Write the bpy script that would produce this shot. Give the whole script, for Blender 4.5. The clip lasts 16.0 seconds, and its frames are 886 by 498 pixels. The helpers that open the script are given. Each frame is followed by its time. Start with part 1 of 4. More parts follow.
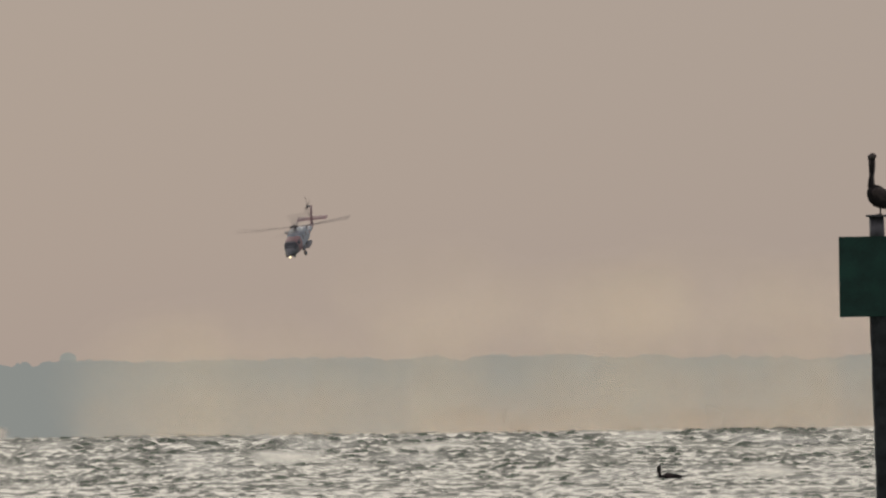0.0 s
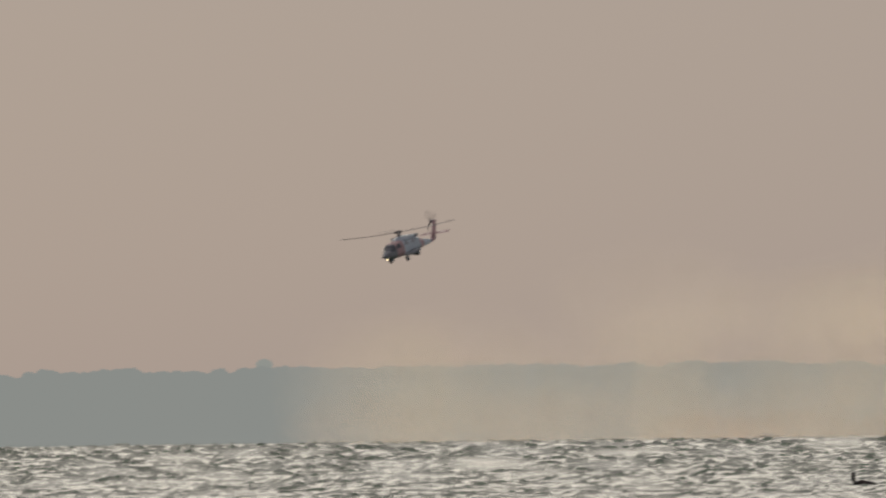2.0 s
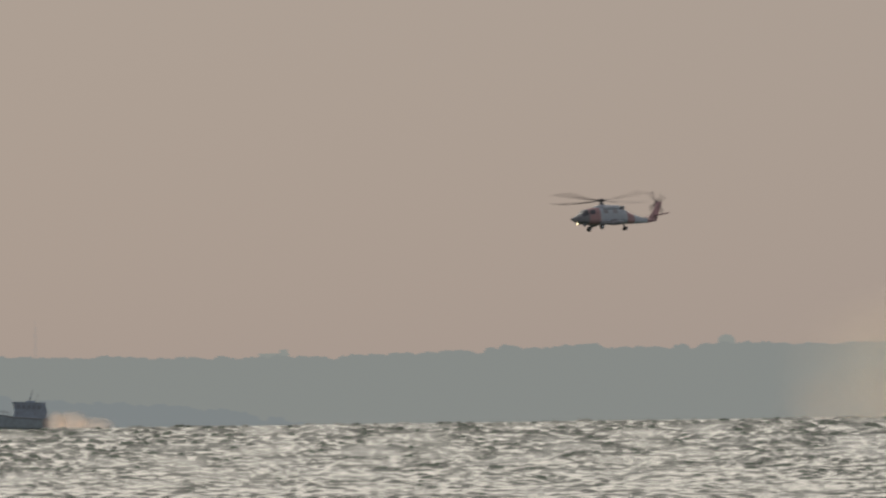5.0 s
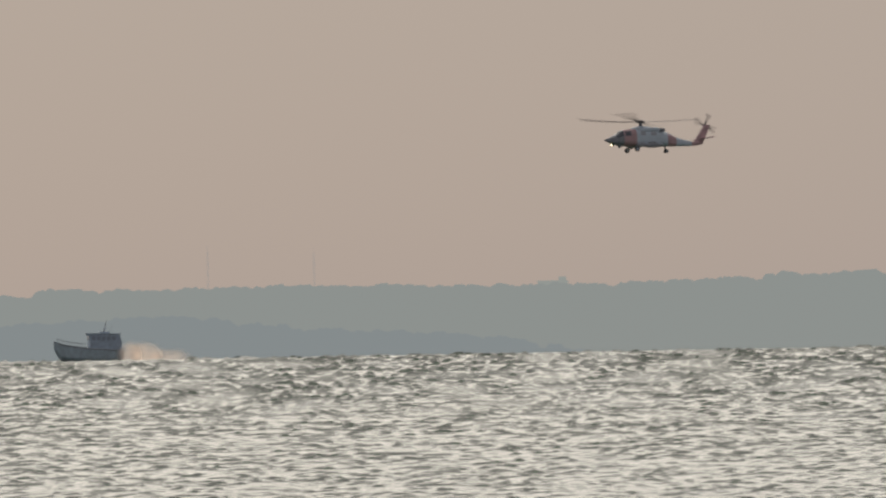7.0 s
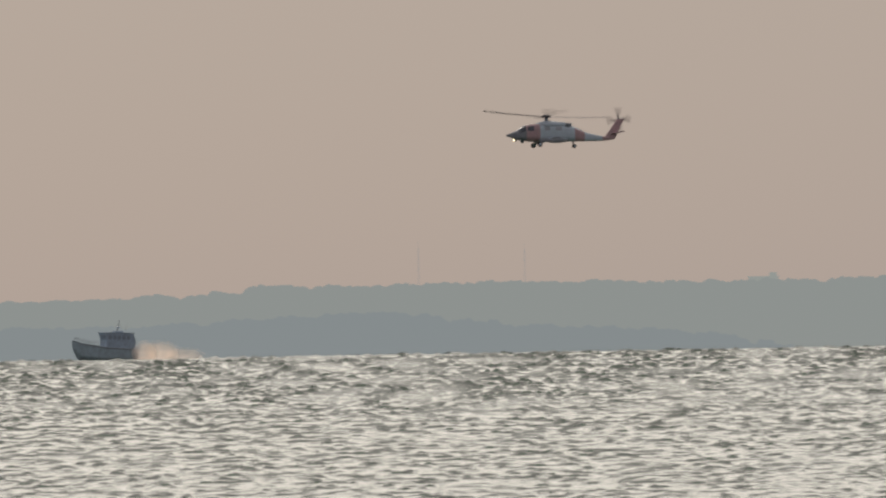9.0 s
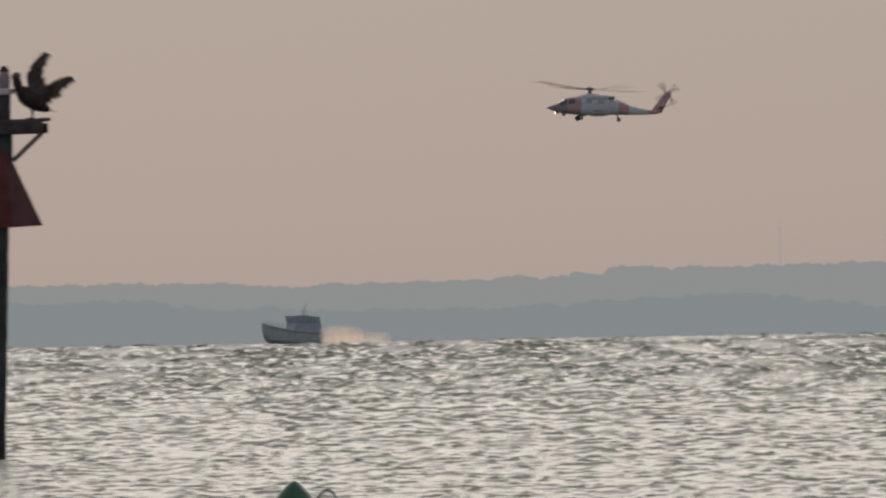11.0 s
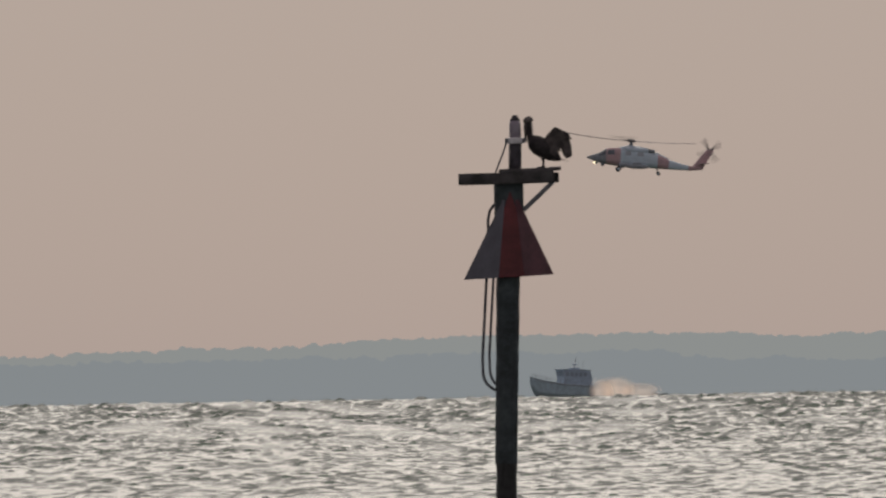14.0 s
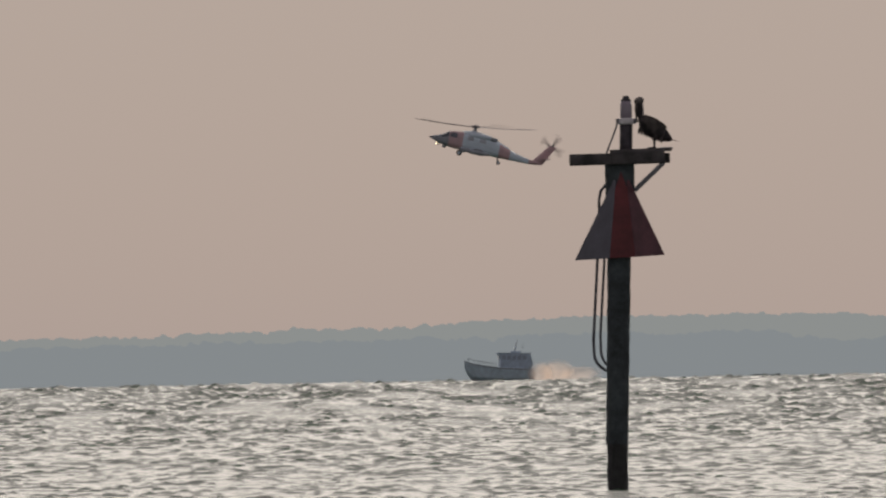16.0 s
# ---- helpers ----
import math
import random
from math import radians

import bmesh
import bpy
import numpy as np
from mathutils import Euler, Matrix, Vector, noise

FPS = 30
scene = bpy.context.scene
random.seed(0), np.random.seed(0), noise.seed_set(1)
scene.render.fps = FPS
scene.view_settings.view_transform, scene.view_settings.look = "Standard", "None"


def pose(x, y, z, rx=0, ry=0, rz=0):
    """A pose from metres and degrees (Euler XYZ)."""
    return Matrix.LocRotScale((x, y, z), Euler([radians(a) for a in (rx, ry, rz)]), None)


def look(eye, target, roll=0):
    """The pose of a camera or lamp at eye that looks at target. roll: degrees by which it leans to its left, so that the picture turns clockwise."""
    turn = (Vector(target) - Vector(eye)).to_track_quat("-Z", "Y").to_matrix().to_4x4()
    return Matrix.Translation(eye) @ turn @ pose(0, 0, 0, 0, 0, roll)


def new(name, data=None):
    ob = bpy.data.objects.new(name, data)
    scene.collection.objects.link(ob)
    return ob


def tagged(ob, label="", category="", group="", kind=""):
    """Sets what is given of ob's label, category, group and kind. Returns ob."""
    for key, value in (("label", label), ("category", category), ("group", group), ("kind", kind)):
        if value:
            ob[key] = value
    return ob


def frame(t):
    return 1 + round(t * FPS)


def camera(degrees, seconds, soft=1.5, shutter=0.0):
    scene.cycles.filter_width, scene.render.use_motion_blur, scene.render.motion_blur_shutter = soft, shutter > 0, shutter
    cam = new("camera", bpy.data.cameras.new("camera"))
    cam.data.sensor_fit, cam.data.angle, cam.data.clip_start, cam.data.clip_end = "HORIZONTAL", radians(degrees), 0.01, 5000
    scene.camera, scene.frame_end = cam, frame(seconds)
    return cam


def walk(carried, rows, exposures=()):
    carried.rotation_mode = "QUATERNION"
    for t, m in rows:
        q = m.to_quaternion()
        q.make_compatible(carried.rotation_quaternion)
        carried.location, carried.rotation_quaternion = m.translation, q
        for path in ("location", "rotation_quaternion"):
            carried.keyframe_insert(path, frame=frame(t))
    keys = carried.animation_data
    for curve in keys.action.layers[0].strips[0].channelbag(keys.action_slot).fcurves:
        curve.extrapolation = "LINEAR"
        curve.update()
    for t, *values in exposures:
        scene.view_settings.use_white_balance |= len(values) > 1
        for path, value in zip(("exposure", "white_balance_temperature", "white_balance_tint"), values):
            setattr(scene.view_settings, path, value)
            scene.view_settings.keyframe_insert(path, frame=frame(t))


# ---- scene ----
# The lens is long: a far helicopter, boat and shore seen from a low spot on the near shore.
LENS = 21000.0          # focal length in units of a picture 1568 wide
EYE_Z = 1.6             # metres above the water
cam = camera(2 * math.degrees(math.atan(784 / LENS)), 16.0, soft=2.2, shutter=0.5)


def bearing(u):
    """Angle to the right of straight ahead, from the shore coordinate u (0 at the flat-roofed building)."""
    return (u + 700.0) / LENS


def place(u, dist, z=0.0):
    a = bearing(u)
    return Vector((dist * math.sin(a), dist * math.cos(a), z))


def height_at(dist, up):
    """World height of a line of sight that rises up/LENS over dist."""
    return EYE_Z + dist * up / LENS


# time, shore shift, height of the sea's edge, roll
PAN = [
    (0.0, -685, 762, -0.8), (0.5, -688, 783, -0.8), (1.0, -665, 789, -0.8), (1.5, -553, 790, -0.8),
    (2.0, -338, 778, -0.8), (2.5, -190, 755, -0.8), (3.0, -26, 728, -0.8), (3.2, 15, 717, -0.8),
    (5.3, 594, 748, -0.8), (5.5, 674, 731, -0.8), (6.0, 822, 692, -0.8), (6.5, 908, 657, -0.9),
    (7.0, 975, 624, -1.0), (7.5, 1075, 609, -1.0), (8.0, 1150, 615, -1.0), (8.5, 1229, 624, -1.0),
    (9.0, 1348, 623, -1.0), (9.2, 1387, 625, -1.0),
    (11.3, 2110, 599, -1.0), (11.5, 2189, 635.5, -1.0), (12.0, 2362, 710.5, -1.0), (12.5, 2541, 755.7, -1.0),
    (13.0, 2691, 745, -1.0), (13.5, 2802, 732, -1.0), (14.0, 2890, 702, -1.0), (14.5, 2955, 677, -1.0),
    (15.0, 3018, 655, -1.0), (15.5, 3040, 661, -1.0), (16.0, 3087, 671, -1.0),
]
SEA_EDGE = 5.0


def pan_pose(shift, edge, roll):
    a = bearing(784 - shift)
    p = math.atan((edge - SEA_EDGE - 441) / LENS)
    eye = Vector((0, 0, EYE_Z))
    way = Vector((math.sin(a) * math.cos(p), math.cos(a) * math.cos(p), math.sin(p)))
    return look(eye, eye + way * 100, roll)


walk(cam, [(t, pan_pose(s, h, r)) for t, s, h, r in PAN],
     exposures=[(0.0, 0.0, 6500, 10), (5.5, -0.08, 6380, 9.5), (6.0, -0.09, 6360, 10), (6.5, -0.03, 6340, 10), (7.0, 0.09, 6340, 9), (9.2, 0.10, 6320, 9.5),
                (11.3, 0.05, 6330, 12), (16.0, 0.06, 6330, 13)])

# ---- light ----
SUN_UP, SUN_AZ = 28.0, -4.0      # degrees; azimuth to the right of straight ahead
world = bpy.data.worlds.new("world")
scene.world = world
world.use_nodes = True
wn = world.node_tree
wn.nodes.clear()
sky = wn.nodes.new("ShaderNodeTexSky")
sky.sky_type = "NISHITA"
sky.sun_disc = False
sky.sun_elevation, sky.sun_rotation = radians(SUN_UP), radians(SUN_AZ)
sky.air_density, sky.dust_density, sky.ozone_density = 1.0, 1.0, 1.0
bg_sky = wn.nodes.new("ShaderNodeBackground")
bg_sky.inputs["Strength"].default_value = 0.008
bg_haze = wn.nodes.new("ShaderNodeBackground")
# hazy air: a little greyer close to the horizon than above it
dirn = wn.nodes.new("ShaderNodeTexCoord")
split = wn.nodes.new("ShaderNodeSeparateXYZ")
wn.links.new(dirn.outputs["Generated"], split.inputs[0])
low_sky = wn.nodes.new("ShaderNodeMapRange")
low_sky.inputs["From Min"].default_value, low_sky.inputs["From Max"].default_value = 0.002, 0.035
wn.links.new(split.outputs["Z"], low_sky.inputs["Value"])
haze_mix = wn.nodes.new("ShaderNodeMix")
haze_mix.data_type = "RGBA"
haze_mix.inputs["A"].default_value = (0.338, 0.316, 0.350, 1)
haze_mix.inputs["B"].default_value = (0.394, 0.338, 0.344, 1)
wn.links.new(low_sky.outputs["Result"], haze_mix.inputs["Factor"])
wn.links.new(haze_mix.outputs["Result"], bg_haze.inputs["Color"])
bg_haze.inputs["Strength"].default_value = 0.62
addw = wn.nodes.new("ShaderNodeAddShader")
outw = wn.nodes.new("ShaderNodeOutputWorld")
wn.links.new(sky.outputs[0], bg_sky.inputs["Color"])
wn.links.new(bg_sky.outputs[0], addw.inputs[0])
wn.links.new(bg_haze.outputs[0], addw.inputs[1])
wn.links.new(addw.outputs[0], outw.inputs["Surface"])

sun = new("sun", bpy.data.lights.new("sun", "SUN"))
sun.data.energy, sun.data.angle, sun.data.color = 0.68, radians(56), (1.0, 0.93, 0.78)
sun.matrix_world = look((0, 0, 0), (-math.sin(radians(SUN_AZ)) * math.cos(radians(SUN_UP)),
                                    -math.cos(radians(SUN_AZ)) * math.cos(radians(SUN_UP)),
                                    -math.sin(radians(SUN_UP))))

# ---- materials ----


def node(nt, kind, **inputs):
    n = nt.nodes.new(kind)
    for k, v in inputs.items():
        n.inputs[k.replace("_", " ")].default_value = v
    return n


def surface(name, colour, rough=0.6, metal=0.0, vary=0.25, scale=3.0, bump=0.1, coat=0.0, glow=None, spec=0.5):
    """Painted or natural surface with colour variation at two scales and a fine relief."""
    m = bpy.data.materials.new(name)
    m.use_nodes = True
    nt = m.node_tree
    b = nt.nodes["Principled BSDF"]
    b.inputs["Roughness"].default_value, b.inputs["Metallic"].default_value = rough, metal
    b.inputs["Coat Weight"].default_value = coat
    b.inputs["Specular IOR Level"].default_value = spec
    tc = nt.nodes.new("ShaderNodeTexCoord")
    big = node(nt, "ShaderNodeTexNoise", Scale=scale, Detail=4.0)
    fine = node(nt, "ShaderNodeTexNoise", Scale=scale * 9, Detail=3.0)
    nt.links.new(tc.outputs["Object"], big.inputs["Vector"])
    nt.links.new(tc.outputs["Object"], fine.inputs["Vector"])
    ramp = nt.nodes.new("ShaderNodeValToRGB")
    ramp.color_ramp.elements[0].position, ramp.color_ramp.elements[1].position = 0.3, 0.7
    lo, hi = [max(0, c * (1 - vary)) for c in colour], [min(1, c * (1 + vary)) for c in colour]
    ramp.color_ramp.elements[0].color, ramp.color_ramp.elements[1].color = (*lo, 1), (*hi, 1)
    mixer = nt.nodes.new("ShaderNodeMath")
    mixer.operation = "ADD"
    half = nt.nodes.new("ShaderNodeMath")
    half.operation = "MULTIPLY_ADD"
    half.inputs[1].default_value, half.inputs[2].default_value = 0.4, -0.2
    nt.links.new(fine.outputs[0], half.inputs[0])
    nt.links.new(big.outputs[0], mixer.inputs[0])
    nt.links.new(half.outputs[0], mixer.inputs[1])
    nt.links.new(mixer.outputs[0], ramp.inputs[0])
    nt.links.new(ramp.outputs[0], b.inputs["Base Color"])
    bm_ = node(nt, "ShaderNodeBump", Strength=bump, Distance=0.02)
    nt.links.new(fine.outputs[0], bm_.inputs["Height"])
    nt.links.new(bm_.outputs[0], b.inputs["Normal"])
    if glow:
        b.inputs["Emission Color"].default_value = (*glow[:3], 1)
        b.inputs["Emission Strength"].default_value = glow[3]
    return m


def water_material():
    m = bpy.data.materials.new("sea_water")
    m.use_nodes = True
    nt = m.node_tree
    b = nt.nodes["Principled BSDF"]
    b.inputs["Base Color"].default_value = (0.045, 0.082, 0.05, 1)
    b.inputs["Roughness"].default_value = 0.22
    b.inputs["IOR"].default_value = 1.333
    tc = nt.nodes.new("ShaderNodeTexCoord")
    ripple = node(nt, "ShaderNodeTexNoise", Scale=4.5, Detail=4.0, Roughness=0.6)
    nt.links.new(tc.outputs["Object"], ripple.inputs["Vector"])
    bp = node(nt, "ShaderNodeBump", Strength=0.45, Distance=0.1)
    nt.links.new(ripple.outputs[0], bp.inputs["Height"])
    chop = node(nt, "ShaderNodeTexNoise", Scale=0.45, Detail=3.0, Roughness=0.6)
    nt.links.new(tc.outputs["Object"], chop.inputs["Vector"])
    bq = node(nt, "ShaderNodeBump", Strength=0.12, Distance=0.5)
    nt.links.new(chop.outputs[0], bq.inputs["Height"])
    nt.links.new(bp.outputs[0], bq.inputs["Normal"])
    nt.links.new(bq.outputs[0], b.inputs["Normal"])
    return m


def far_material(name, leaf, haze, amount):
    """Woods some kilometres off: dark leaves with the glow of hazy air mixed in as emission."""
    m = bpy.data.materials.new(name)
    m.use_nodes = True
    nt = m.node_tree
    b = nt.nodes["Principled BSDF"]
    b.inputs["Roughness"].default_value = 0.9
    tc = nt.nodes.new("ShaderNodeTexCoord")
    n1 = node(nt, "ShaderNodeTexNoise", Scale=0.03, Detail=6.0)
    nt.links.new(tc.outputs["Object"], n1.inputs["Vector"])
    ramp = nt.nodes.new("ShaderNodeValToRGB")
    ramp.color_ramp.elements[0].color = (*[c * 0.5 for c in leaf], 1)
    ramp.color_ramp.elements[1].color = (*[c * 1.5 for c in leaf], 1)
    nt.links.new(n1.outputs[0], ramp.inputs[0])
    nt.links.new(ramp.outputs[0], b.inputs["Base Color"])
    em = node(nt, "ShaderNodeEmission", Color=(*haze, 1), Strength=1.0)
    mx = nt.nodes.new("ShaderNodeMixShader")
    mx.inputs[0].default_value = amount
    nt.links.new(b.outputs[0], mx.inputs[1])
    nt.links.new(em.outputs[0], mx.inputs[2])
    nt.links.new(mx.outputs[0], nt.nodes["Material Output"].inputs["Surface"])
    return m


M_WATER = water_material()
# second colour is the air's haze, given to the woods as emission
M_FAR = far_material("hazed_far_woods", (0.05, 0.07, 0.04), (0.283, 0.296, 0.278), 0.9)
M_NEAR = far_material("hazed_near_woods", (0.05, 0.07, 0.04), (0.250, 0.271, 0.271), 0.9)
M_PILE = surface("weathered_pile", (0.058, 0.074, 0.074), 0.8, vary=0.5, scale=4, bump=0.5)
M_RED = surface("red_board", (0.17, 0.03, 0.032), 0.35, vary=0.3, scale=3)
M_GREEN = surface("green_board", (0.022, 0.105, 0.075), 0.45, vary=0.3, scale=3)
M_BUOY = surface("green_buoy_paint", (0.02, 0.14, 0.075), 0.4, vary=0.25, scale=5)
# distance haze put into both paints: the white blued, the orange-red paled
M_WHITE = surface("hazed_white_paint", (0.7, 0.82, 0.88), 0.4, vary=0.06, scale=1.5, bump=0.02)
M_ORANGE = surface("hazed_orange_red_paint", (0.63, 0.44, 0.44), 0.45, vary=0.1, scale=1.5, bump=0.02)
M_BLACK = surface("black_rubber", (0.02, 0.02, 0.022), 0.6, vary=0.3)

# ---- mesh helpers ----


def part(name, bm, material, parent=None, label="", smooth=False):
    me = bpy.data.meshes.new(name)
    bm.normal_update()
    bm.to_mesh(me)
    bm.free()
    me.materials.append(material)
    if smooth:
        for p in me.polygons:
            p.use_smooth = True
    ob = new(name, me)
    if parent is not None:
        ob.parent = parent
    if label:
        ob["label"] = label
    return ob


def thing(name, label, category, m=None, group="", kind=""):
    ob = new(name)
    ob.empty_display_size = 0.2
    if m is not None:
        ob.matrix_world = m
    return tagged(ob, label, category, group, kind)


def box(bm, cx, cy, cz, sx, sy, sz, turn=None, bevel=0.0):
    """A box of full sizes sx, sy, sz about a centre, with bevelled edges."""
    r = bmesh.ops.create_cube(bm, size=1.0)
    vs = r["verts"]
    bmesh.ops.scale(bm, vec=(sx, sy, sz), verts=vs)
    if bevel:
        es = list({e for v in vs for e in v.link_edges})
        rb = bmesh.ops.bevel(bm, geom=es, offset=bevel, segments=1, affect="EDGES")
        vs = list({v for f in rb["faces"] for v in f.verts} | {v for v in vs if v.is_valid})
    m = Matrix.Translation((cx, cy, cz))
    if turn is not None:
        m = m @ turn
    bmesh.ops.transform(bm, matrix=m, verts=vs)
    return bm


def rings(bm, sections, caps=True):
    """Skin closed rings of points, one after another."""
    rows = [[bm.verts.new(p) for p in s] for s in sections]
    n = len(rows[0])
    for a, b in zip(rows, rows[1:]):
        for i in range(n):
            bm.faces.new((a[i], a[(i + 1) % n], b[(i + 1) % n], b[i]))
    if caps:
        bm.faces.new(list(reversed(rows[0])))
        bm.faces.new(rows[-1])
    bmesh.ops.recalc_face_normals(bm, faces=bm.faces[:])
    return bm


def tube(bm, path, radii, sides=10):
    """A round tube along points; radii is one number or one for each point."""
    pts = [Vector(p) for p in path]
    if not isinstance(radii, (list, tuple)):
        radii = [radii] * len(pts)
    secs = []
    for i, p in enumerate(pts):
        d = (pts[min(i + 1, len(pts) - 1)] - pts[max(i - 1, 0)]).normalized()
        side = d.cross(Vector((0, 1, 0)))
        if side.length < 0.05:
            side = d.cross(Vector((1, 0, 0)))
        side.normalize()
        up = side.cross(d)
        secs.append([p + (side * math.cos(2 * math.pi * k / sides) + up * math.sin(2 * math.pi * k / sides)) * radii[i]
                     for k in range(sides)])
    return rings(bm, secs)


def grid_mesh(name, verts, faces, material, smooth=True):
    me = bpy.data.meshes.new(name)
    me.vertices.add(len(verts))
    me.vertices.foreach_set("co", np.asarray(verts, dtype=np.float32).ravel())
    faces = np.asarray(faces, dtype=np.int32)
    me.loops.add(faces.size)
    me.loops.foreach_set("vertex_index", faces.ravel())
    me.polygons.add(len(faces))
    me.polygons.foreach_set("loop_start", np.arange(0, faces.size, 4, dtype=np.int32))
    me.polygons.foreach_set("loop_total", np.full(len(faces), 4, dtype=np.int32))
    me.polygons.foreach_set("use_smooth", np.full(len(faces), smooth))
    me.update(calc_edges=True)
    me.materials.append(material)
    return new(name, me)


# ---- water ----


def smooth_noise(rng, rows, cols, down, along):
    """White noise blurred over so many rows and columns, with unit spread."""
    c = rng.randn(rows, cols)
    for axis, wide in ((0, down), (1, along)):
        if wide > 0:
            k = np.exp(-0.5 * (np.arange(-3 * int(math.ceil(wide)), 3 * int(math.ceil(wide)) + 1) / wide) ** 2)
            c = np.apply_along_axis(lambda v: np.convolve(np.concatenate([v[-len(k):], v, v[:len(k)]]), k / k.sum(), "same")[len(k):-len(k)], axis, c)
    return c / c.std()


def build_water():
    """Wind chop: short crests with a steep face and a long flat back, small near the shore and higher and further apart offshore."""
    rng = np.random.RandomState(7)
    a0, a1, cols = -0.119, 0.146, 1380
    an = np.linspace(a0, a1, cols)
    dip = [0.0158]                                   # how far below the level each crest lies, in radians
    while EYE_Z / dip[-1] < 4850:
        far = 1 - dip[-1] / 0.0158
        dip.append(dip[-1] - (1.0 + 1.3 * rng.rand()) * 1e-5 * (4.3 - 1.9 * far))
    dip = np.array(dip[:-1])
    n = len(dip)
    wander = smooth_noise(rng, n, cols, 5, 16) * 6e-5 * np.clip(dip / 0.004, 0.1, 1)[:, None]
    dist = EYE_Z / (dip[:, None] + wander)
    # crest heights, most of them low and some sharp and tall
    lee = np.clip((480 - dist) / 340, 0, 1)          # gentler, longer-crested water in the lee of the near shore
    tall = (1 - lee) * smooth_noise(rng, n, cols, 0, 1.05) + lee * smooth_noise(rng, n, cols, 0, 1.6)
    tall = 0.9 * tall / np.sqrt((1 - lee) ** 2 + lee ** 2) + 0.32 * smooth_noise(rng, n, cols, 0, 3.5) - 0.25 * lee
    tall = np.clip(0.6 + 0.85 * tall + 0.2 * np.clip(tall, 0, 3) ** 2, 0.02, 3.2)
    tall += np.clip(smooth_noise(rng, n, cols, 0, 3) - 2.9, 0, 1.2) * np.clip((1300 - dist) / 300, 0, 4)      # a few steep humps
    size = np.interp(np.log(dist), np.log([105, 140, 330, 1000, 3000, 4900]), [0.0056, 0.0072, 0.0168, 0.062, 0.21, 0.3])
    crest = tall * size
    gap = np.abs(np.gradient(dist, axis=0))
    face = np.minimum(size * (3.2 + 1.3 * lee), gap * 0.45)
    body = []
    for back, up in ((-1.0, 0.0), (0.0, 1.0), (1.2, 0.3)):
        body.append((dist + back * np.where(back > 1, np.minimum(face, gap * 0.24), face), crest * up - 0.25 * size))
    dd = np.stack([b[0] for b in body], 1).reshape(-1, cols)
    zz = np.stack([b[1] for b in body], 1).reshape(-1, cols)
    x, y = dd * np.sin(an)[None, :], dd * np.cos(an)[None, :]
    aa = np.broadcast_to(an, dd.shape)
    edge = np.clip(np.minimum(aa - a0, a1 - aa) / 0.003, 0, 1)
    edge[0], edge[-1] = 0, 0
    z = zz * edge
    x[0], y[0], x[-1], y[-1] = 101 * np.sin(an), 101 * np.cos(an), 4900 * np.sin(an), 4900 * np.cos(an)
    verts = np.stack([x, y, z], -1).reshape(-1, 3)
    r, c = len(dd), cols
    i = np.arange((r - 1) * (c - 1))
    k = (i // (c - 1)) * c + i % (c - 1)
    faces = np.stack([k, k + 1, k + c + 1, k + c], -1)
    # the calm rest of the sheet, out to the horizon on all sides
    rest, rf = [], []

    def fan(angles, dists):
        base = len(verts) + len(rest)
        for d in dists:
            for a in angles:
                rest.append((d * math.sin(a), d * math.cos(a), 0.0))
        n = len(angles)
        for p in range(len(dists) - 1):
            for q in range(n - 1):
                rf.append((base + p * n + q, base + p * n + q + 1, base + (p + 1) * n + q + 1, base + (p + 1) * n + q))

    fan(np.linspace(a1, 2 * math.pi + a0, 60), (0.5, 30, 101, 400, 1500, 4950))
    fan(np.linspace(a0, a1, 6), (0.5, 30, 101))
    fan(np.linspace(a0, a1, 30), (4900, 4950))
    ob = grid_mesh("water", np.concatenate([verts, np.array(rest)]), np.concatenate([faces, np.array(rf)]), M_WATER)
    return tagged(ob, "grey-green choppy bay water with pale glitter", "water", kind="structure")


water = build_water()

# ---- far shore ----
# height of the tree line over the sea's edge along the shore
BACK = [(-3700, 76), (-3086, 80), (-2786, 83), (-2326, 94), (-2150, 102), (-1700, 104), (-1410, 98), (-1087, 105),
        (-930, 111), (-900, 118), (-487, 120), (-224, 117), (186, 116), (300, 122), (420, 126), (573, 129), (700, 122),
        (803, 131), (1100, 127), (1538, 130), (1785, 128), (2100, 120), (3000, 118)]
FRONT = [(-3700, 58), (-2500, 70), (-1760, 74), (-1400, 50), (-1100, 53), (-900, 61), (-690, 72), (-560, 58), (-385, 42),
         (-150, 30), (20, 6), (60, -4)]


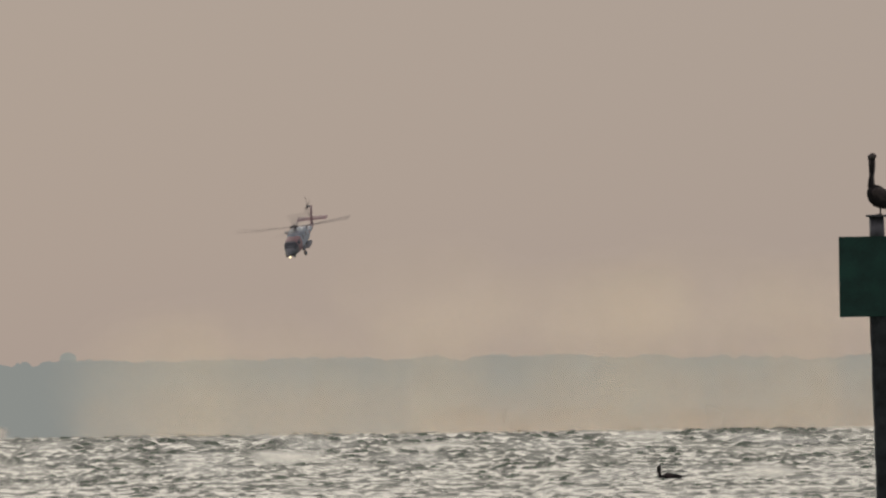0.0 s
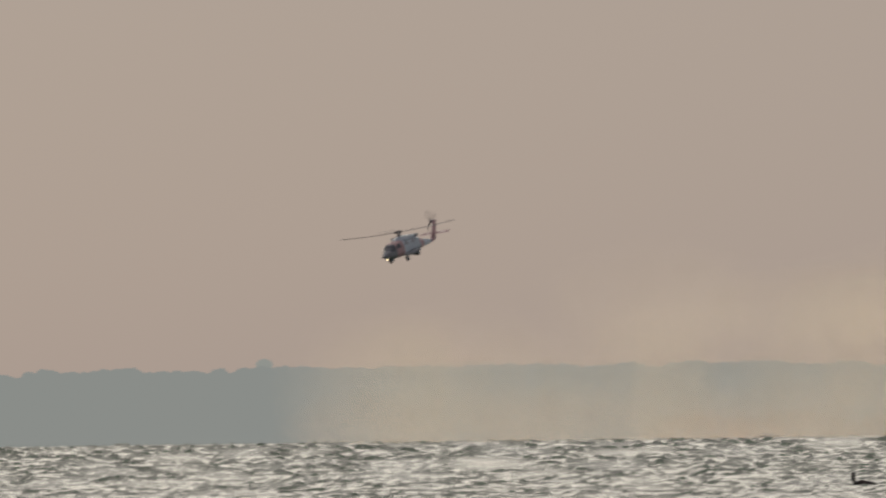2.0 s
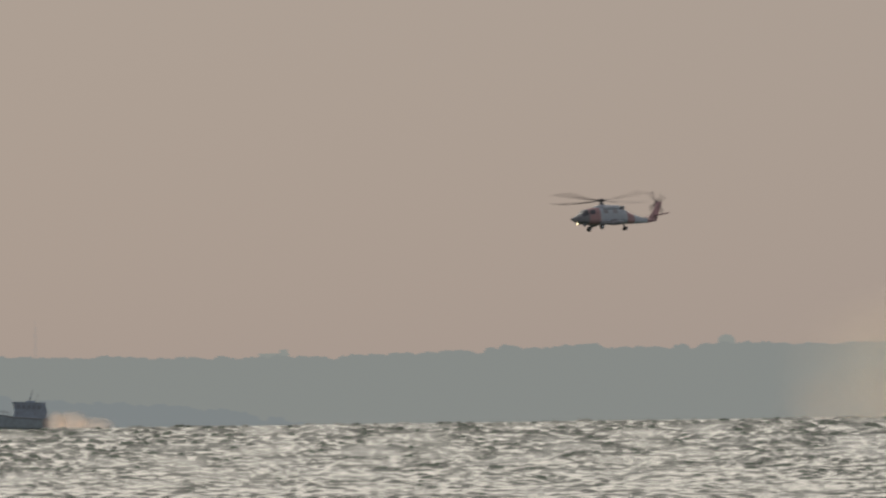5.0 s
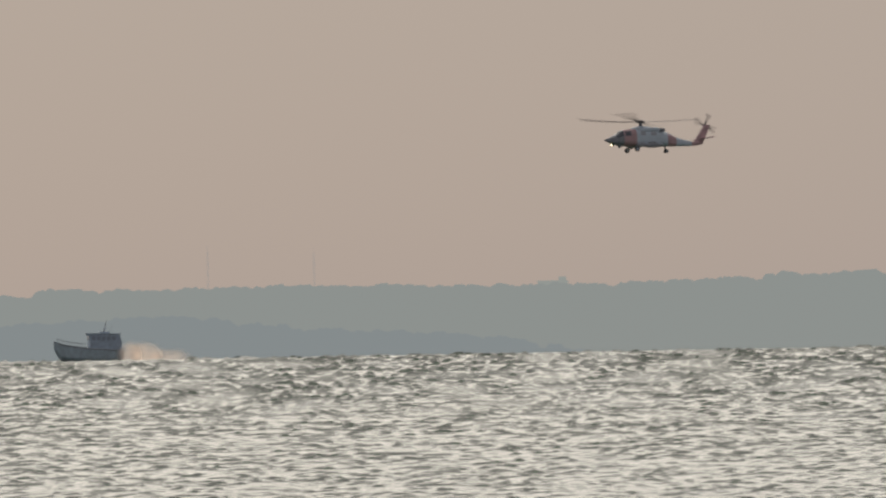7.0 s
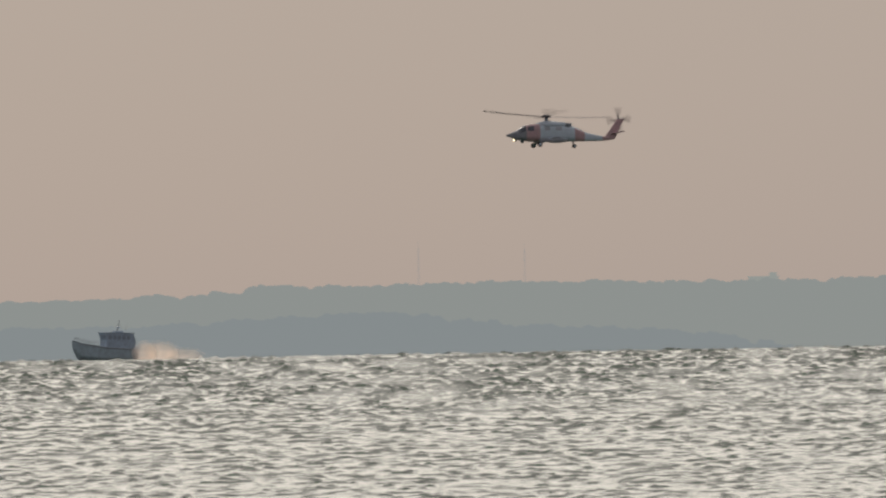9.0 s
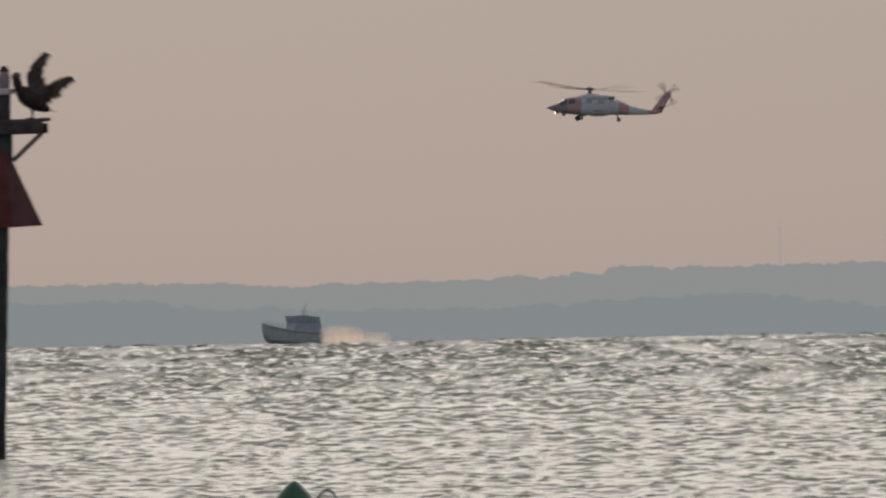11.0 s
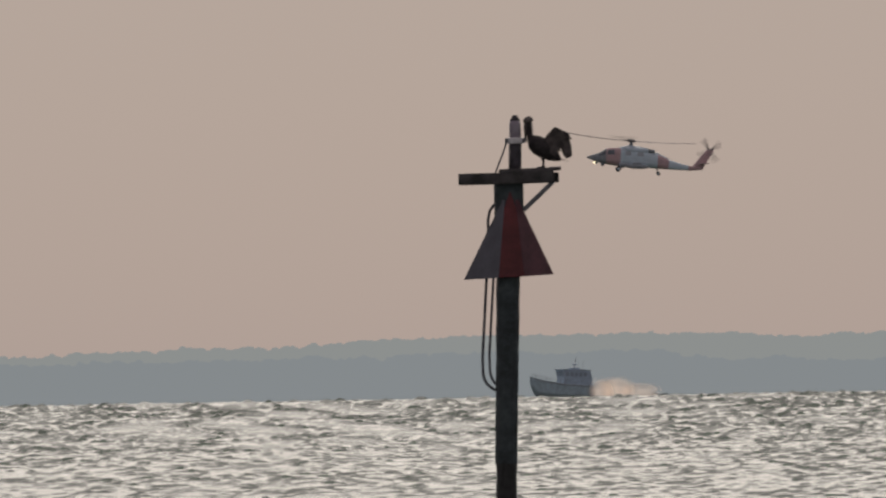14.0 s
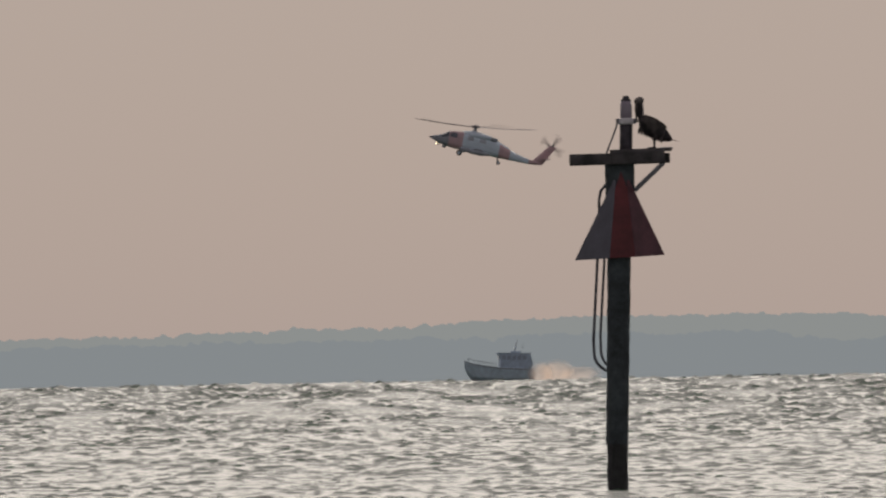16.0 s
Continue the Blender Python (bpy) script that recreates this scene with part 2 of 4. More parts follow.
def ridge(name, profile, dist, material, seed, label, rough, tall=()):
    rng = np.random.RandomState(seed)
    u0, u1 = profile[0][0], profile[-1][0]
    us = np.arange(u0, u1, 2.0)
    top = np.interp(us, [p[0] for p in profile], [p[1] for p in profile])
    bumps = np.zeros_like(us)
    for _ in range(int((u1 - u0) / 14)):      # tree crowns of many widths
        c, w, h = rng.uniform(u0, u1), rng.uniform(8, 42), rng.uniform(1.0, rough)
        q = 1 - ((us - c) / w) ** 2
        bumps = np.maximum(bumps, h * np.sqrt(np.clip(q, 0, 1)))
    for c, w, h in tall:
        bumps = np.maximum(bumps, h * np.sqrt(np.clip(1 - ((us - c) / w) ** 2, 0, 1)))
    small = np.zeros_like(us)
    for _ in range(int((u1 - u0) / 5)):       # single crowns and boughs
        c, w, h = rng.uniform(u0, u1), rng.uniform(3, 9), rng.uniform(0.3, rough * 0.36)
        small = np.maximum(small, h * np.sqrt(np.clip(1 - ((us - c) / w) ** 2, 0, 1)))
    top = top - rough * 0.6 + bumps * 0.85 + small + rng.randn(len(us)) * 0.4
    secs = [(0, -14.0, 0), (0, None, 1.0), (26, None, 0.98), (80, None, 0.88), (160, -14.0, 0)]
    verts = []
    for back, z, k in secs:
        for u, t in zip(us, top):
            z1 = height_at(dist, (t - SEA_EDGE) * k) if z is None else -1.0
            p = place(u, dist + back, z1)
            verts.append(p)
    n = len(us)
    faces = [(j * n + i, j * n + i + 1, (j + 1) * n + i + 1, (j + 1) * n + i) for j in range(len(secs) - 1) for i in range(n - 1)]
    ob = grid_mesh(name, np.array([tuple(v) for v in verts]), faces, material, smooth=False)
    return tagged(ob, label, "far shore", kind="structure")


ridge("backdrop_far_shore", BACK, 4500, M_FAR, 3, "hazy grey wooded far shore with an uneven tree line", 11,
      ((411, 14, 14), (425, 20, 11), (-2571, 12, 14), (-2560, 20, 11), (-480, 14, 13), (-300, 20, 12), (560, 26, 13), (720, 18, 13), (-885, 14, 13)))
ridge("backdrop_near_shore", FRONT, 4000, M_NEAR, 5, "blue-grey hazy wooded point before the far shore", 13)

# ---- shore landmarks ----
# grey walls and masts almost wholly covered by haze painted as emission
M_FARBUILD = far_material("hazed_far_building", (0.4, 0.38, 0.35), (0.30, 0.312, 0.285), 0.9)
M_FARMAST = far_material("hazed_far_mast", (0.2, 0.2, 0.2), (0.335, 0.305, 0.28), 0.95)


def stand(u, dist, z=0.0):
    """Pose of a thing that faces the camera's spot from bearing u."""
    return Matrix.Translation(place(u, dist, z)) @ pose(0, 0, 0, 0, 0, -math.degrees(bearing(u)))


def water_tower():
    t = thing("water_tower", "hazy grey water tower above the far woods", "water tower", stand(803, 4640))
    bm = bmesh.new()
    prof = [(0.4, 26.6), (2.4, 27.4), (3.3, 28.8), (3.3, 31.2), (2.2, 32.4), (0.5, 33.0)]
    rings(bm, [[(r * math.cos(k * math.pi / 8), r * math.sin(k * math.pi / 8), z) for k in range(16)] for r, z in prof])
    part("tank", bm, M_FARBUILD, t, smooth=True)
    for i in range(5):
        bm = bmesh.new()
        a = i * 2 * math.pi / 5
        tube(bm, [(3.6 * math.cos(a), 3.6 * math.sin(a), -0.5), (2.3 * math.cos(a), 2.3 * math.sin(a), 27.6)], 0.28, 6)
        part("leg", bm, M_FARBUILD, t)
    bm = bmesh.new()
    tube(bm, [(0, 0, -0.5), (0, 0, 27)], 0.5, 8)
    part("riser_pipe", bm, M_FARBUILD, t)


def shore_building():
    t = thing("apartment_building", "flat-roofed hazy block above the far tree line", "building", stand(2, 4640))
    bm = bmesh.new()
    box(bm, 0, 4, 13.4, 11.6, 10, 28, bevel=0.1)
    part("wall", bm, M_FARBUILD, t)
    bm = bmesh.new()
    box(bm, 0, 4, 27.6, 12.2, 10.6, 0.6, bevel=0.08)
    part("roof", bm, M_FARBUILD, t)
    bm = bmesh.new()
    box(bm, 3.8, 4, 28.6, 3.0, 3, 1.6, bevel=0.06)
    part("stair_housing", bm, M_FARBUILD, t)
    for r in range(7):
        for c in range(5):
            bm = bmesh.new()
            box(bm, -4.6 + c * 2.3, -1.04, 8 + r * 2.7, 1.2, 0.14, 1.3)
            part("window", bm, M_FAR, t)


def mast(u, top):
    t = thing("radio_mast", "thin haze-paled radio mast beyond the far woods", "mast", stand(u, 4560), group="radio masts")
    z1 = height_at(4560, top)
    for k in range(3):
        bm = bmesh.new()
        a = k * 2 * math.pi / 3
        tube(bm, [(0.5 * math.cos(a), 0.5 * math.sin(a), -0.5), (0.25 * math.cos(a), 0.25 * math.sin(a), z1)], 0.1, 5)
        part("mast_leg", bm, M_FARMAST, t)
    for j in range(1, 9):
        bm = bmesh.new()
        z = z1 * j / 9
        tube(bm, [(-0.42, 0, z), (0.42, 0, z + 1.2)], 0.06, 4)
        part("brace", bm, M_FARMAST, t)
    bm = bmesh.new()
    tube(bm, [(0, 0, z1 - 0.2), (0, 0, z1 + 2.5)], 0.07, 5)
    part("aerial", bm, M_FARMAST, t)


water_tower()
shore_building()
mast(-608, 180)
mast(-420, 172)

# ---- channel markers ----
M_METAL = surface("galvanised_metal", (0.2, 0.21, 0.22), 0.5, 0.6, vary=0.3, scale=6)
M_DARKMETAL = surface("dark_rusty_metal", (0.06, 0.055, 0.06), 0.6, 0.2, vary=0.4, scale=8)
M_LAMP = surface("lantern_glass", (0.33, 0.29, 0.32), 0.2, vary=0.2, scale=8)
M_PLANK = surface("weathered_plank", (0.085, 0.08, 0.075), 0.8, vary=0.5, scale=5, bump=0.4)
M_WEED = surface("wet_weed_band", (0.022, 0.024, 0.02), 0.5, vary=0.5, scale=9, bump=0.6)
M_PVC = surface("grey_conduit", (0.09, 0.09, 0.1), 0.5, vary=0.2, scale=6)
M_DROP = surface("bird_whitened_wood", (0.5, 0.48, 0.45), 0.8, vary=0.3, scale=9)
M_GREYBOARD = surface("bare_grey_board", (0.13, 0.13, 0.15), 0.4, vary=0.2, scale=3)
M_FADED = surface("faded_red_board", (0.14, 0.05, 0.06), 0.45, vary=0.3, scale=3)
M_PALE = surface("pale_band", (0.85, 0.83, 0.8), 0.5, vary=0.15, scale=9)


def wobbly_pole(bm, path, sides=20, seed=1, amount=0.012):
    """A round timber with an uneven skin; path rows are x, z, radius."""
    rng = random.Random(seed)
    flutes = [rng.uniform(-1, 1) for _ in range(sides)]
    secs = []
    for (x0, z0, r0), (x1, z1, r1) in zip(path, path[1:]):
        n = max(2, int((z1 - z0) / 0.18))
        for i in range(n):
            k = i / n
            secs.append((x0 + (x1 - x0) * k, z0 + (z1 - z0) * k, r0 + (r1 - r0) * k))
    secs.append(path[-1])
    rows = []
    for x, z, r in secs:
        rows.append([(x + (r + amount * (0.7 * flutes[s] + 0.5 * rng.uniform(-1, 1))) * math.cos(2 * math.pi * s / sides),
                      (r + amount * (0.7 * flutes[s] + 0.5 * rng.uniform(-1, 1))) * math.sin(2 * math.pi * s / sides), z)
                     for s in range(sides)])
    rings(bm, rows)


def plate(bm, corners, thick):
    """A flat plate with the given corners and thickness, thickened backwards along its normal."""
    pts = [Vector(c) for c in corners]
    n = (pts[1] - pts[0]).cross(pts[2] - pts[0]).normalized() * thick
    rings(bm, [pts, [p + n for p in pts]])


def red_marker():
    t = thing("channel_marker", "leaning timber post with red triangular boards and a lantern", "channel marker", stand(-2001, 164))
    bm = bmesh.new()
    wobbly_pole(bm, [(0.008, 0.62, 0.148), (0.08, 3.18, 0.16), (0.104, 4.5, 0.172)], seed=3)
    part("timber_post", bm, M_PILE, t)
    bm = bmesh.new()
    wobbly_pole(bm, [(-0.02, -1.5, 0.143), (0.012, 0.62, 0.146)], seed=4, amount=0.018)
    part("tide_stained_foot", bm, M_WEED, t, "black wet weed-covered foot of the post")
    bm = bmesh.new()
    wobbly_pole(bm, [(0.1, 4.0, 0.2), (0.1, 4.5, 0.205)], seed=6, amount=0.004)
    part("collar", bm, M_PILE, t)
    # crossarm planks and perch
    bm = bmesh.new()
    box(bm, -0.16, -0.2, 4.555, 0.86, 0.06, 0.16, pose(0, 0, 0, 0, -0.6, 0), 0.012)
    part("plank", bm, M_PLANK, t)
    bm = bmesh.new()
    box(bm, 0.36, -0.21, 4.575, 0.74, 0.07, 0.19, pose(0, 0, 0, 0, -1.2, 0), 0.014)
    part("plank", bm, M_PLANK, t)
    bm = bmesh.new()
    box(bm, 0.2, 0.2, 4.56, 1.2, 0.06, 0.14, pose(0, 0, 0, 0, -0.6, 0), 0.012)
    part("plank", bm, M_PLANK, t)
    bm = bmesh.new()
    box(bm, 0.4, 0.0, 4.672, 0.86, 0.44, 0.04, pose(0, 0, 0, 0, -1.2, 0), 0.01)
    part("platform", bm, M_PLANK, t)
    bm = bmesh.new()
    box(bm, 0.75, -0.02, 4.698, 0.17, 0.38, 0.02, pose(0, 0, 0, 0, -1.2, 0), 0.006)
    part("whitened_end", bm, M_DROP, t, "bird-whitened end of the platform")
    for y in (-0.18, 0.18):
        bm = bmesh.new()
        box(bm, 0.51, y, 4.31, 0.56, 0.04, 0.06, pose(0, 0, 0, 0, -43, 0), 0.006)
        part("strut", bm, M_METAL, t)
    # lantern mast
    bm = bmesh.new()
    tube(bm, [(0.19, 0, 4.5), (0.203, 0, 5.04)], 0.088, 16)
    part("lantern_post", bm, M_DARKMETAL, t, smooth=True)
    bm = bmesh.new()
    rings(bm, [[(0.204 + r * math.cos(k * math.pi / 10), r * math.sin(k * math.pi / 10), z) for k in range(20)]
               for r, z in ((0.1, 5.035), (0.108, 5.05), (0.108, 5.11), (0.095, 5.12))])
    part("pale_ring", bm, M_PALE, t, "pale base ring of the lantern")
    for dx in (-0.12, 0.12):
        bm = bmesh.new()
        box(bm, 0.204 + dx, -0.02, 5.08, 0.045, 0.06, 0.07, None, 0.008)
        part("bracket", bm, M_METAL, t)
    bm = bmesh.new()
    prof = [(0.075, 5.12), (0.083, 5.15), (0.08, 5.3), (0.07, 5.36)]
    rings(bm, [[(0.205 + r * math.cos(k * math.pi / 10), r * math.sin(k * math.pi / 10), z) for k in range(20)] for r, z in prof])
    lantern = part("lantern", bm, M_LAMP, t, "grey glass navigation lantern", smooth=True)
    bm = bmesh.new()
    prof = [(0.072, 5.355), (0.07, 5.37), (0.05, 5.39), (0.044, 5.42), (0.02, 5.432)]
    rings(bm, [[(0.205 + r * math.cos(k * math.pi / 10), r * math.sin(k * math.pi / 10), z) for k in range(20)] for r, z in prof])
    part("cap", bm, M_DARKMETAL, lantern, "dark rusty lantern cap", smooth=True)
    bm = bmesh.new()
    tube(bm, [(0.085, -0.06, 5.06), (0.04, -0.1, 4.93), (-0.075, -0.16, 4.64)], 0.012, 6)
    part("cable", bm, M_PVC, t)
    # triangular day boards: centre board and two splayed sides
    bm = bmesh.new()
    plate(bm, [(-0.06, -0.215, 3.19), (0.3, -0.215, 3.2), (0.22, -0.215, 4.1), (0.118, -0.215, 4.38), (0.02, -0.215, 4.1)], -0.012)
    part("day_board", bm, M_RED, t)
    bm = bmesh.new()
    plate(bm, [(-0.54, 0.22, 3.17), (-0.063, -0.222, 3.185), (0.04, -0.222, 4.25), (0.02, -0.19, 4.27)], -0.012)
    part("day_board", bm, M_GREYBOARD, t, "bare grey reverse of a board")
    bm = bmesh.new()
    plate(bm, [(0.303, -0.222, 3.2), (0.705, 0.2, 3.225), (0.23, -0.19, 4.27), (0.2, -0.222, 4.25)], -0.012)
    part("day_board", bm, M_FADED, t, "faded purplish red board")
    # cable conduits down the side
    for x0, x1, zb, rr in ((-0.226, -0.295, 1.87, 0.02), (-0.13, -0.2, 1.92, 0.018)):
        bm = bmesh.new()
        pts = [(x0 + 0.02, 0.13, 3.7), (x0, 0.13, 3.18), (x1 - 0.005, 0.13, zb + 0.2), (x1, 0.13, zb)]
        for k in range(1, 7):
            a = k * math.pi / 2 / 6
            pts.append((x1 + (0.03 - x1) * (1 - math.cos(a)) * 0.95, 0.1, zb - 0.26 * math.sin(a)))
        tube(bm, pts, rr, 8)
        part("conduit", bm, M_PVC, t, smooth=True)
    bm = bmesh.new()
    tube(bm, [(-0.19, 0.1, 3.72), (-0.19, 0.08, 4.0), (-0.165, 0.06, 4.12), (-0.1, 0.04, 4.2), (-0.03, 0.0, 4.22)], 0.02, 8)
    part("conduit", bm, M_PVC, t, smooth=True)
    return t


def green_marker():
    t = thing("channel_marker", "timber post with a square green board and a bird perch", "channel marker", stand(2240, 181))
    bm = bmesh.new()
    wobbly_pole(bm, [(0.09, -1.5, 0.165), (0.07, 0.8, 0.17), (0.0, 4.3, 0.19)], seed=9)
    part("timber_post", bm, M_PILE, t)
    bm = bmesh.new()
    box(bm, 0, -0.215, 3.81, 1.22, 0.016, 1.22, None, 0.004)
    part("day_board", bm, M_GREEN, t)
    bm = bmesh.new()
    box(bm, 0, 0.215, 3.81, 1.22, 0.016, 1.22, None, 0.004)
    part("day_board", bm, M_GREEN, t)
    for z in (3.4, 4.2):
        bm = bmesh.new()
        box(bm, 0, 0, z, 0.5, 0.4, 0.07, None, 0.01)
        part("board_batten", bm, M_PLANK, t)
    bm = bmesh.new()
    tube(bm, [(-0.02, 0, 4.25), (-0.03, 0, 4.72)], 0.115, 14)
    part("post", bm, M_METAL, t, smooth=True)
    bm = bmesh.new()
    box(bm, -0.02, 0, 4.735, 0.34, 0.34, 0.03, None, 0.006)
    part("perch_plate", bm, M_METAL, t)
    return t


red = red_marker()
green = green_marker()

# ---- green buoy near the camera ----


def buoy():
    t = thing("mooring_buoy", "dark green conical buoy awash in the water", "buoy", stand(-1475, 112))
    bm = bmesh.new()
    prof = [(0.26, -0.35), (0.3, -0.12), (0.29, -0.02), (0.22, 0.07), (0.12, 0.18), (0.05, 0.255), (0.015, 0.275)]
    rings(bm, [[(r * math.cos(k * math.pi / 14), r * math.sin(k * math.pi / 14), z) for k in range(28)] for r, z in prof])
    part("float", bm, M_BUOY, t, smooth=True)
    bm = bmesh.new()
    tube(bm, [(0.31 + 0.1 * math.cos(a), 0, 0.02 + 0.17 * math.sin(a)) for a in [math.pi * k / 10 for k in range(11)]], 0.012, 8)
    part("lifting_ring", bm, M_METAL, t, "grey steel lifting ring", smooth=True)
    return t


green_buoy = buoy()

# ---- pelicans ----
M_PLUME = surface("dark_brown_plumage", (0.035, 0.03, 0.028), 0.75, vary=0.5, scale=14, bump=0.5)
M_WING = surface("grey_brown_feathers", (0.1, 0.085, 0.075), 0.7, vary=0.5, scale=12, bump=0.5)
M_PALEHEAD = surface("buff_head_feathers", (0.2, 0.18, 0.16), 0.7, vary=0.3, scale=20)
M_NECKPALE = surface("pale_nape_feathers", (0.55, 0.5, 0.44), 0.7, vary=0.2, scale=20)
M_BILL = surface("grey_bill", (0.07, 0.06, 0.055), 0.45, vary=0.2, scale=20)


def oval_loft(bm, rows, sides=14):
    """Rows of centre x, centre z, half width, half height, across a body that runs along x."""
    rings(bm, [[(x, w * math.cos(2 * math.pi * k / sides), z + h * math.sin(2 * math.pi * k / sides)) for k in range(sides)]
               for x, z, w, h in rows])


def feather_wing(bm, length, chord0, chord1, fingers, seed, camber=0.03, rise=0.0):
    """A wing panel that runs along +x with its feathers trailing to -z; thin but solid, with a fingered trailing edge."""
    rng = random.Random(seed)
    n = fingers
    top, low = [], []
    for i in range(n + 1):
        k = i / n
        x = length * k
        lead = rise + 0.02 * math.sin(math.pi * k)
        c = chord0 + (chord1 - chord0) * k
        top.append((x, lead))
        low.append((x + 0.25 * c * k, lead - c * (1 + rng.uniform(-0.06, 0.1))))
    sides = []
    for y in (-0.007, 0.007):
        bend = [y + camber * math.sin(math.pi * i / n) for i in range(n + 1)]
        head = [bm.verts.new((x, b, z)) for (x, z), b in zip(top, bend)]
        notch = [bm.verts.new((x, b, z + 0.14 * abs(z - rise))) for (x, z), b in zip(low, bend)]
        tips = [bm.verts.new(((low[i][0] + low[i + 1][0]) / 2 + 0.3 * (low[i + 1][0] - low[i][0]), (bend[i] + bend[i + 1]) / 2 + 0.004,
                              min(low[i][1], low[i + 1][1]) - 0.02)) for i in range(n)]
        for i in range(n):
            bm.faces.new((head[i], head[i + 1], notch[i + 1], tips[i], notch[i]))
        rim = head[::-1] + [v for i in range(n) for v in (notch[i], tips[i])] + [notch[n]]
        sides.append(rim)
    one, two = sides
    for i in range(len(one)):
        j = (i + 1) % len(one)
        bm.faces.new((one[i], one[j], two[j], two[i]))
    bmesh.ops.recalc_face_normals(bm, faces=bm.faces[:])


def pelican(name, label, m, neck, bill, head, wings="folded", legs=True, body=None):
    t = thing(name, label, "pelican", m, group="pelicans")
    bm = bmesh.new()
    oval_loft(bm, body or [(0.215, 0.33, 0.02, 0.03), (0.19, 0.325, 0.075, 0.085), (0.13, 0.31, 0.11, 0.13), (0.03, 0.275, 0.13, 0.155),
                           (-0.08, 0.235, 0.12, 0.14), (-0.17, 0.185, 0.09, 0.1), (-0.25, 0.135, 0.055, 0.055), (-0.3, 0.105, 0.03, 0.02)])
    b = part("body", bm, M_PLUME, t, smooth=True)
    bm = bmesh.new()
    tip = (body[-1][0], body[-1][1]) if body else (-0.3, 0.12)
    for k in range(5):
        s = (k - 2) * 0.03
        rings(bm, [[(tip[0] + 0.08, s * 0.5 - 0.014, tip[1] + 0.02), (tip[0] + 0.08, s * 0.5 + 0.014, tip[1] + 0.02), (tip[0] + 0.08, s * 0.5, tip[1] + 0.035)],
                   [(tip[0] - 0.09, s - 0.016, tip[1] - 0.035), (tip[0] - 0.09, s + 0.016, tip[1] - 0.035), (tip[0] - 0.09, s, tip[1] - 0.028)]])
    part("tail", bm, M_WING, t)
    bm = bmesh.new()
    tube(bm, [p[:3] for p in neck], [p[3] for p in neck], 12)
    nk = part("neck", bm, M_PLUME, t, smooth=True)
    bm = bmesh.new()
    tube(bm, [(p[0] - p[3] * 0.75, 0, p[2]) for p in neck[1:-1]], [p[3] * 0.55 for p in neck[1:-1]], 8)
    part("nape", bm, M_NECKPALE, nk, "pale stripe along the back of the neck", smooth=True)
    bm = bmesh.new()
    oval_loft(bm, [(head[0] + dx, head[1] + dz, w, h) for dx, dz, w, h in
                   ((-0.068, 0, 0.012, 0.014), (-0.05, 0.004, 0.038, 0.042), (0, 0.006, 0.047, 0.052), (0.04, -0.006, 0.038, 0.04), (0.065, -0.016, 0.022, 0.025))])
    part("head", bm, M_PALEHEAD, nk, smooth=True)
    bm = bmesh.new()
    tube(bm, bill, [0.022, 0.018, 0.014, 0.009][:len(bill)], 8)
    part("bill", bm, M_BILL, nk, smooth=True)
    bm = bmesh.new()
    tube(bm, [(p[0] - 0.012, p[1], p[2] - 0.014) for p in bill[:3]], [0.02, 0.026, 0.012], 8)
    part("pouch", bm, M_BILL, nk, smooth=True)
    if legs:
        for y in (-0.05, 0.05):
            bm = bmesh.new()
            tube(bm, [(0.0, y, 0.15), (-0.005, y, 0.08), (0.0, y, 0.015)], [0.03, 0.013, 0.012], 8)
            lg = part("leg", bm, M_BILL, t)
            bm = bmesh.new()
            rings(bm, [[(-0.03, y, 0.0), (0.08, y - 0.045, 0.0), (0.095, y, 0.0), (0.08, y + 0.045, 0.0)],
                       [(-0.02, y, 0.022), (0.075, y - 0.04, 0.008), (0.09, y, 0.008), (0.075, y + 0.04, 0.008)]])
            part("webbed_foot", bm, M_BILL, lg)
    made = []
    low = body[3][1] - 0.275 if body else 0.0
    for side in (-1, 1):
        bm = bmesh.new()
        if wings == "folded":
            rows = [(0.13, 0.35, 0.01, 0.02), (0.09, 0.345, 0.03, 0.06), (0.0, 0.325, 0.04, 0.1), (-0.12, 0.28, 0.038, 0.1), (-0.24, 0.22, 0.028, 0.065),
                    (-0.36, 0.14, 0.012, 0.02)]
            rings(bm, [[(x, side * 0.1 * (1 - 0.5 * max(0, -x)) + w * math.cos(k * math.pi / 6), z + low + h * math.sin(k * math.pi / 6)) for k in range(12)]
                       for x, z, w, h in rows])
            part("wing", bm, M_WING, t, smooth=True)
        else:
            feather_wing(bm, 0.32, 0.26, 0.21, 10, 5)
            w = part("wing", bm, M_WING, t)
            bm = bmesh.new()
            feather_wing(bm, 0.32, 0.2, 0.08, 11, 8, rise=0.09)
            o = part("wing_tip", bm, M_WING, w)
            made.append((w, o, side))
    return t, made, nk


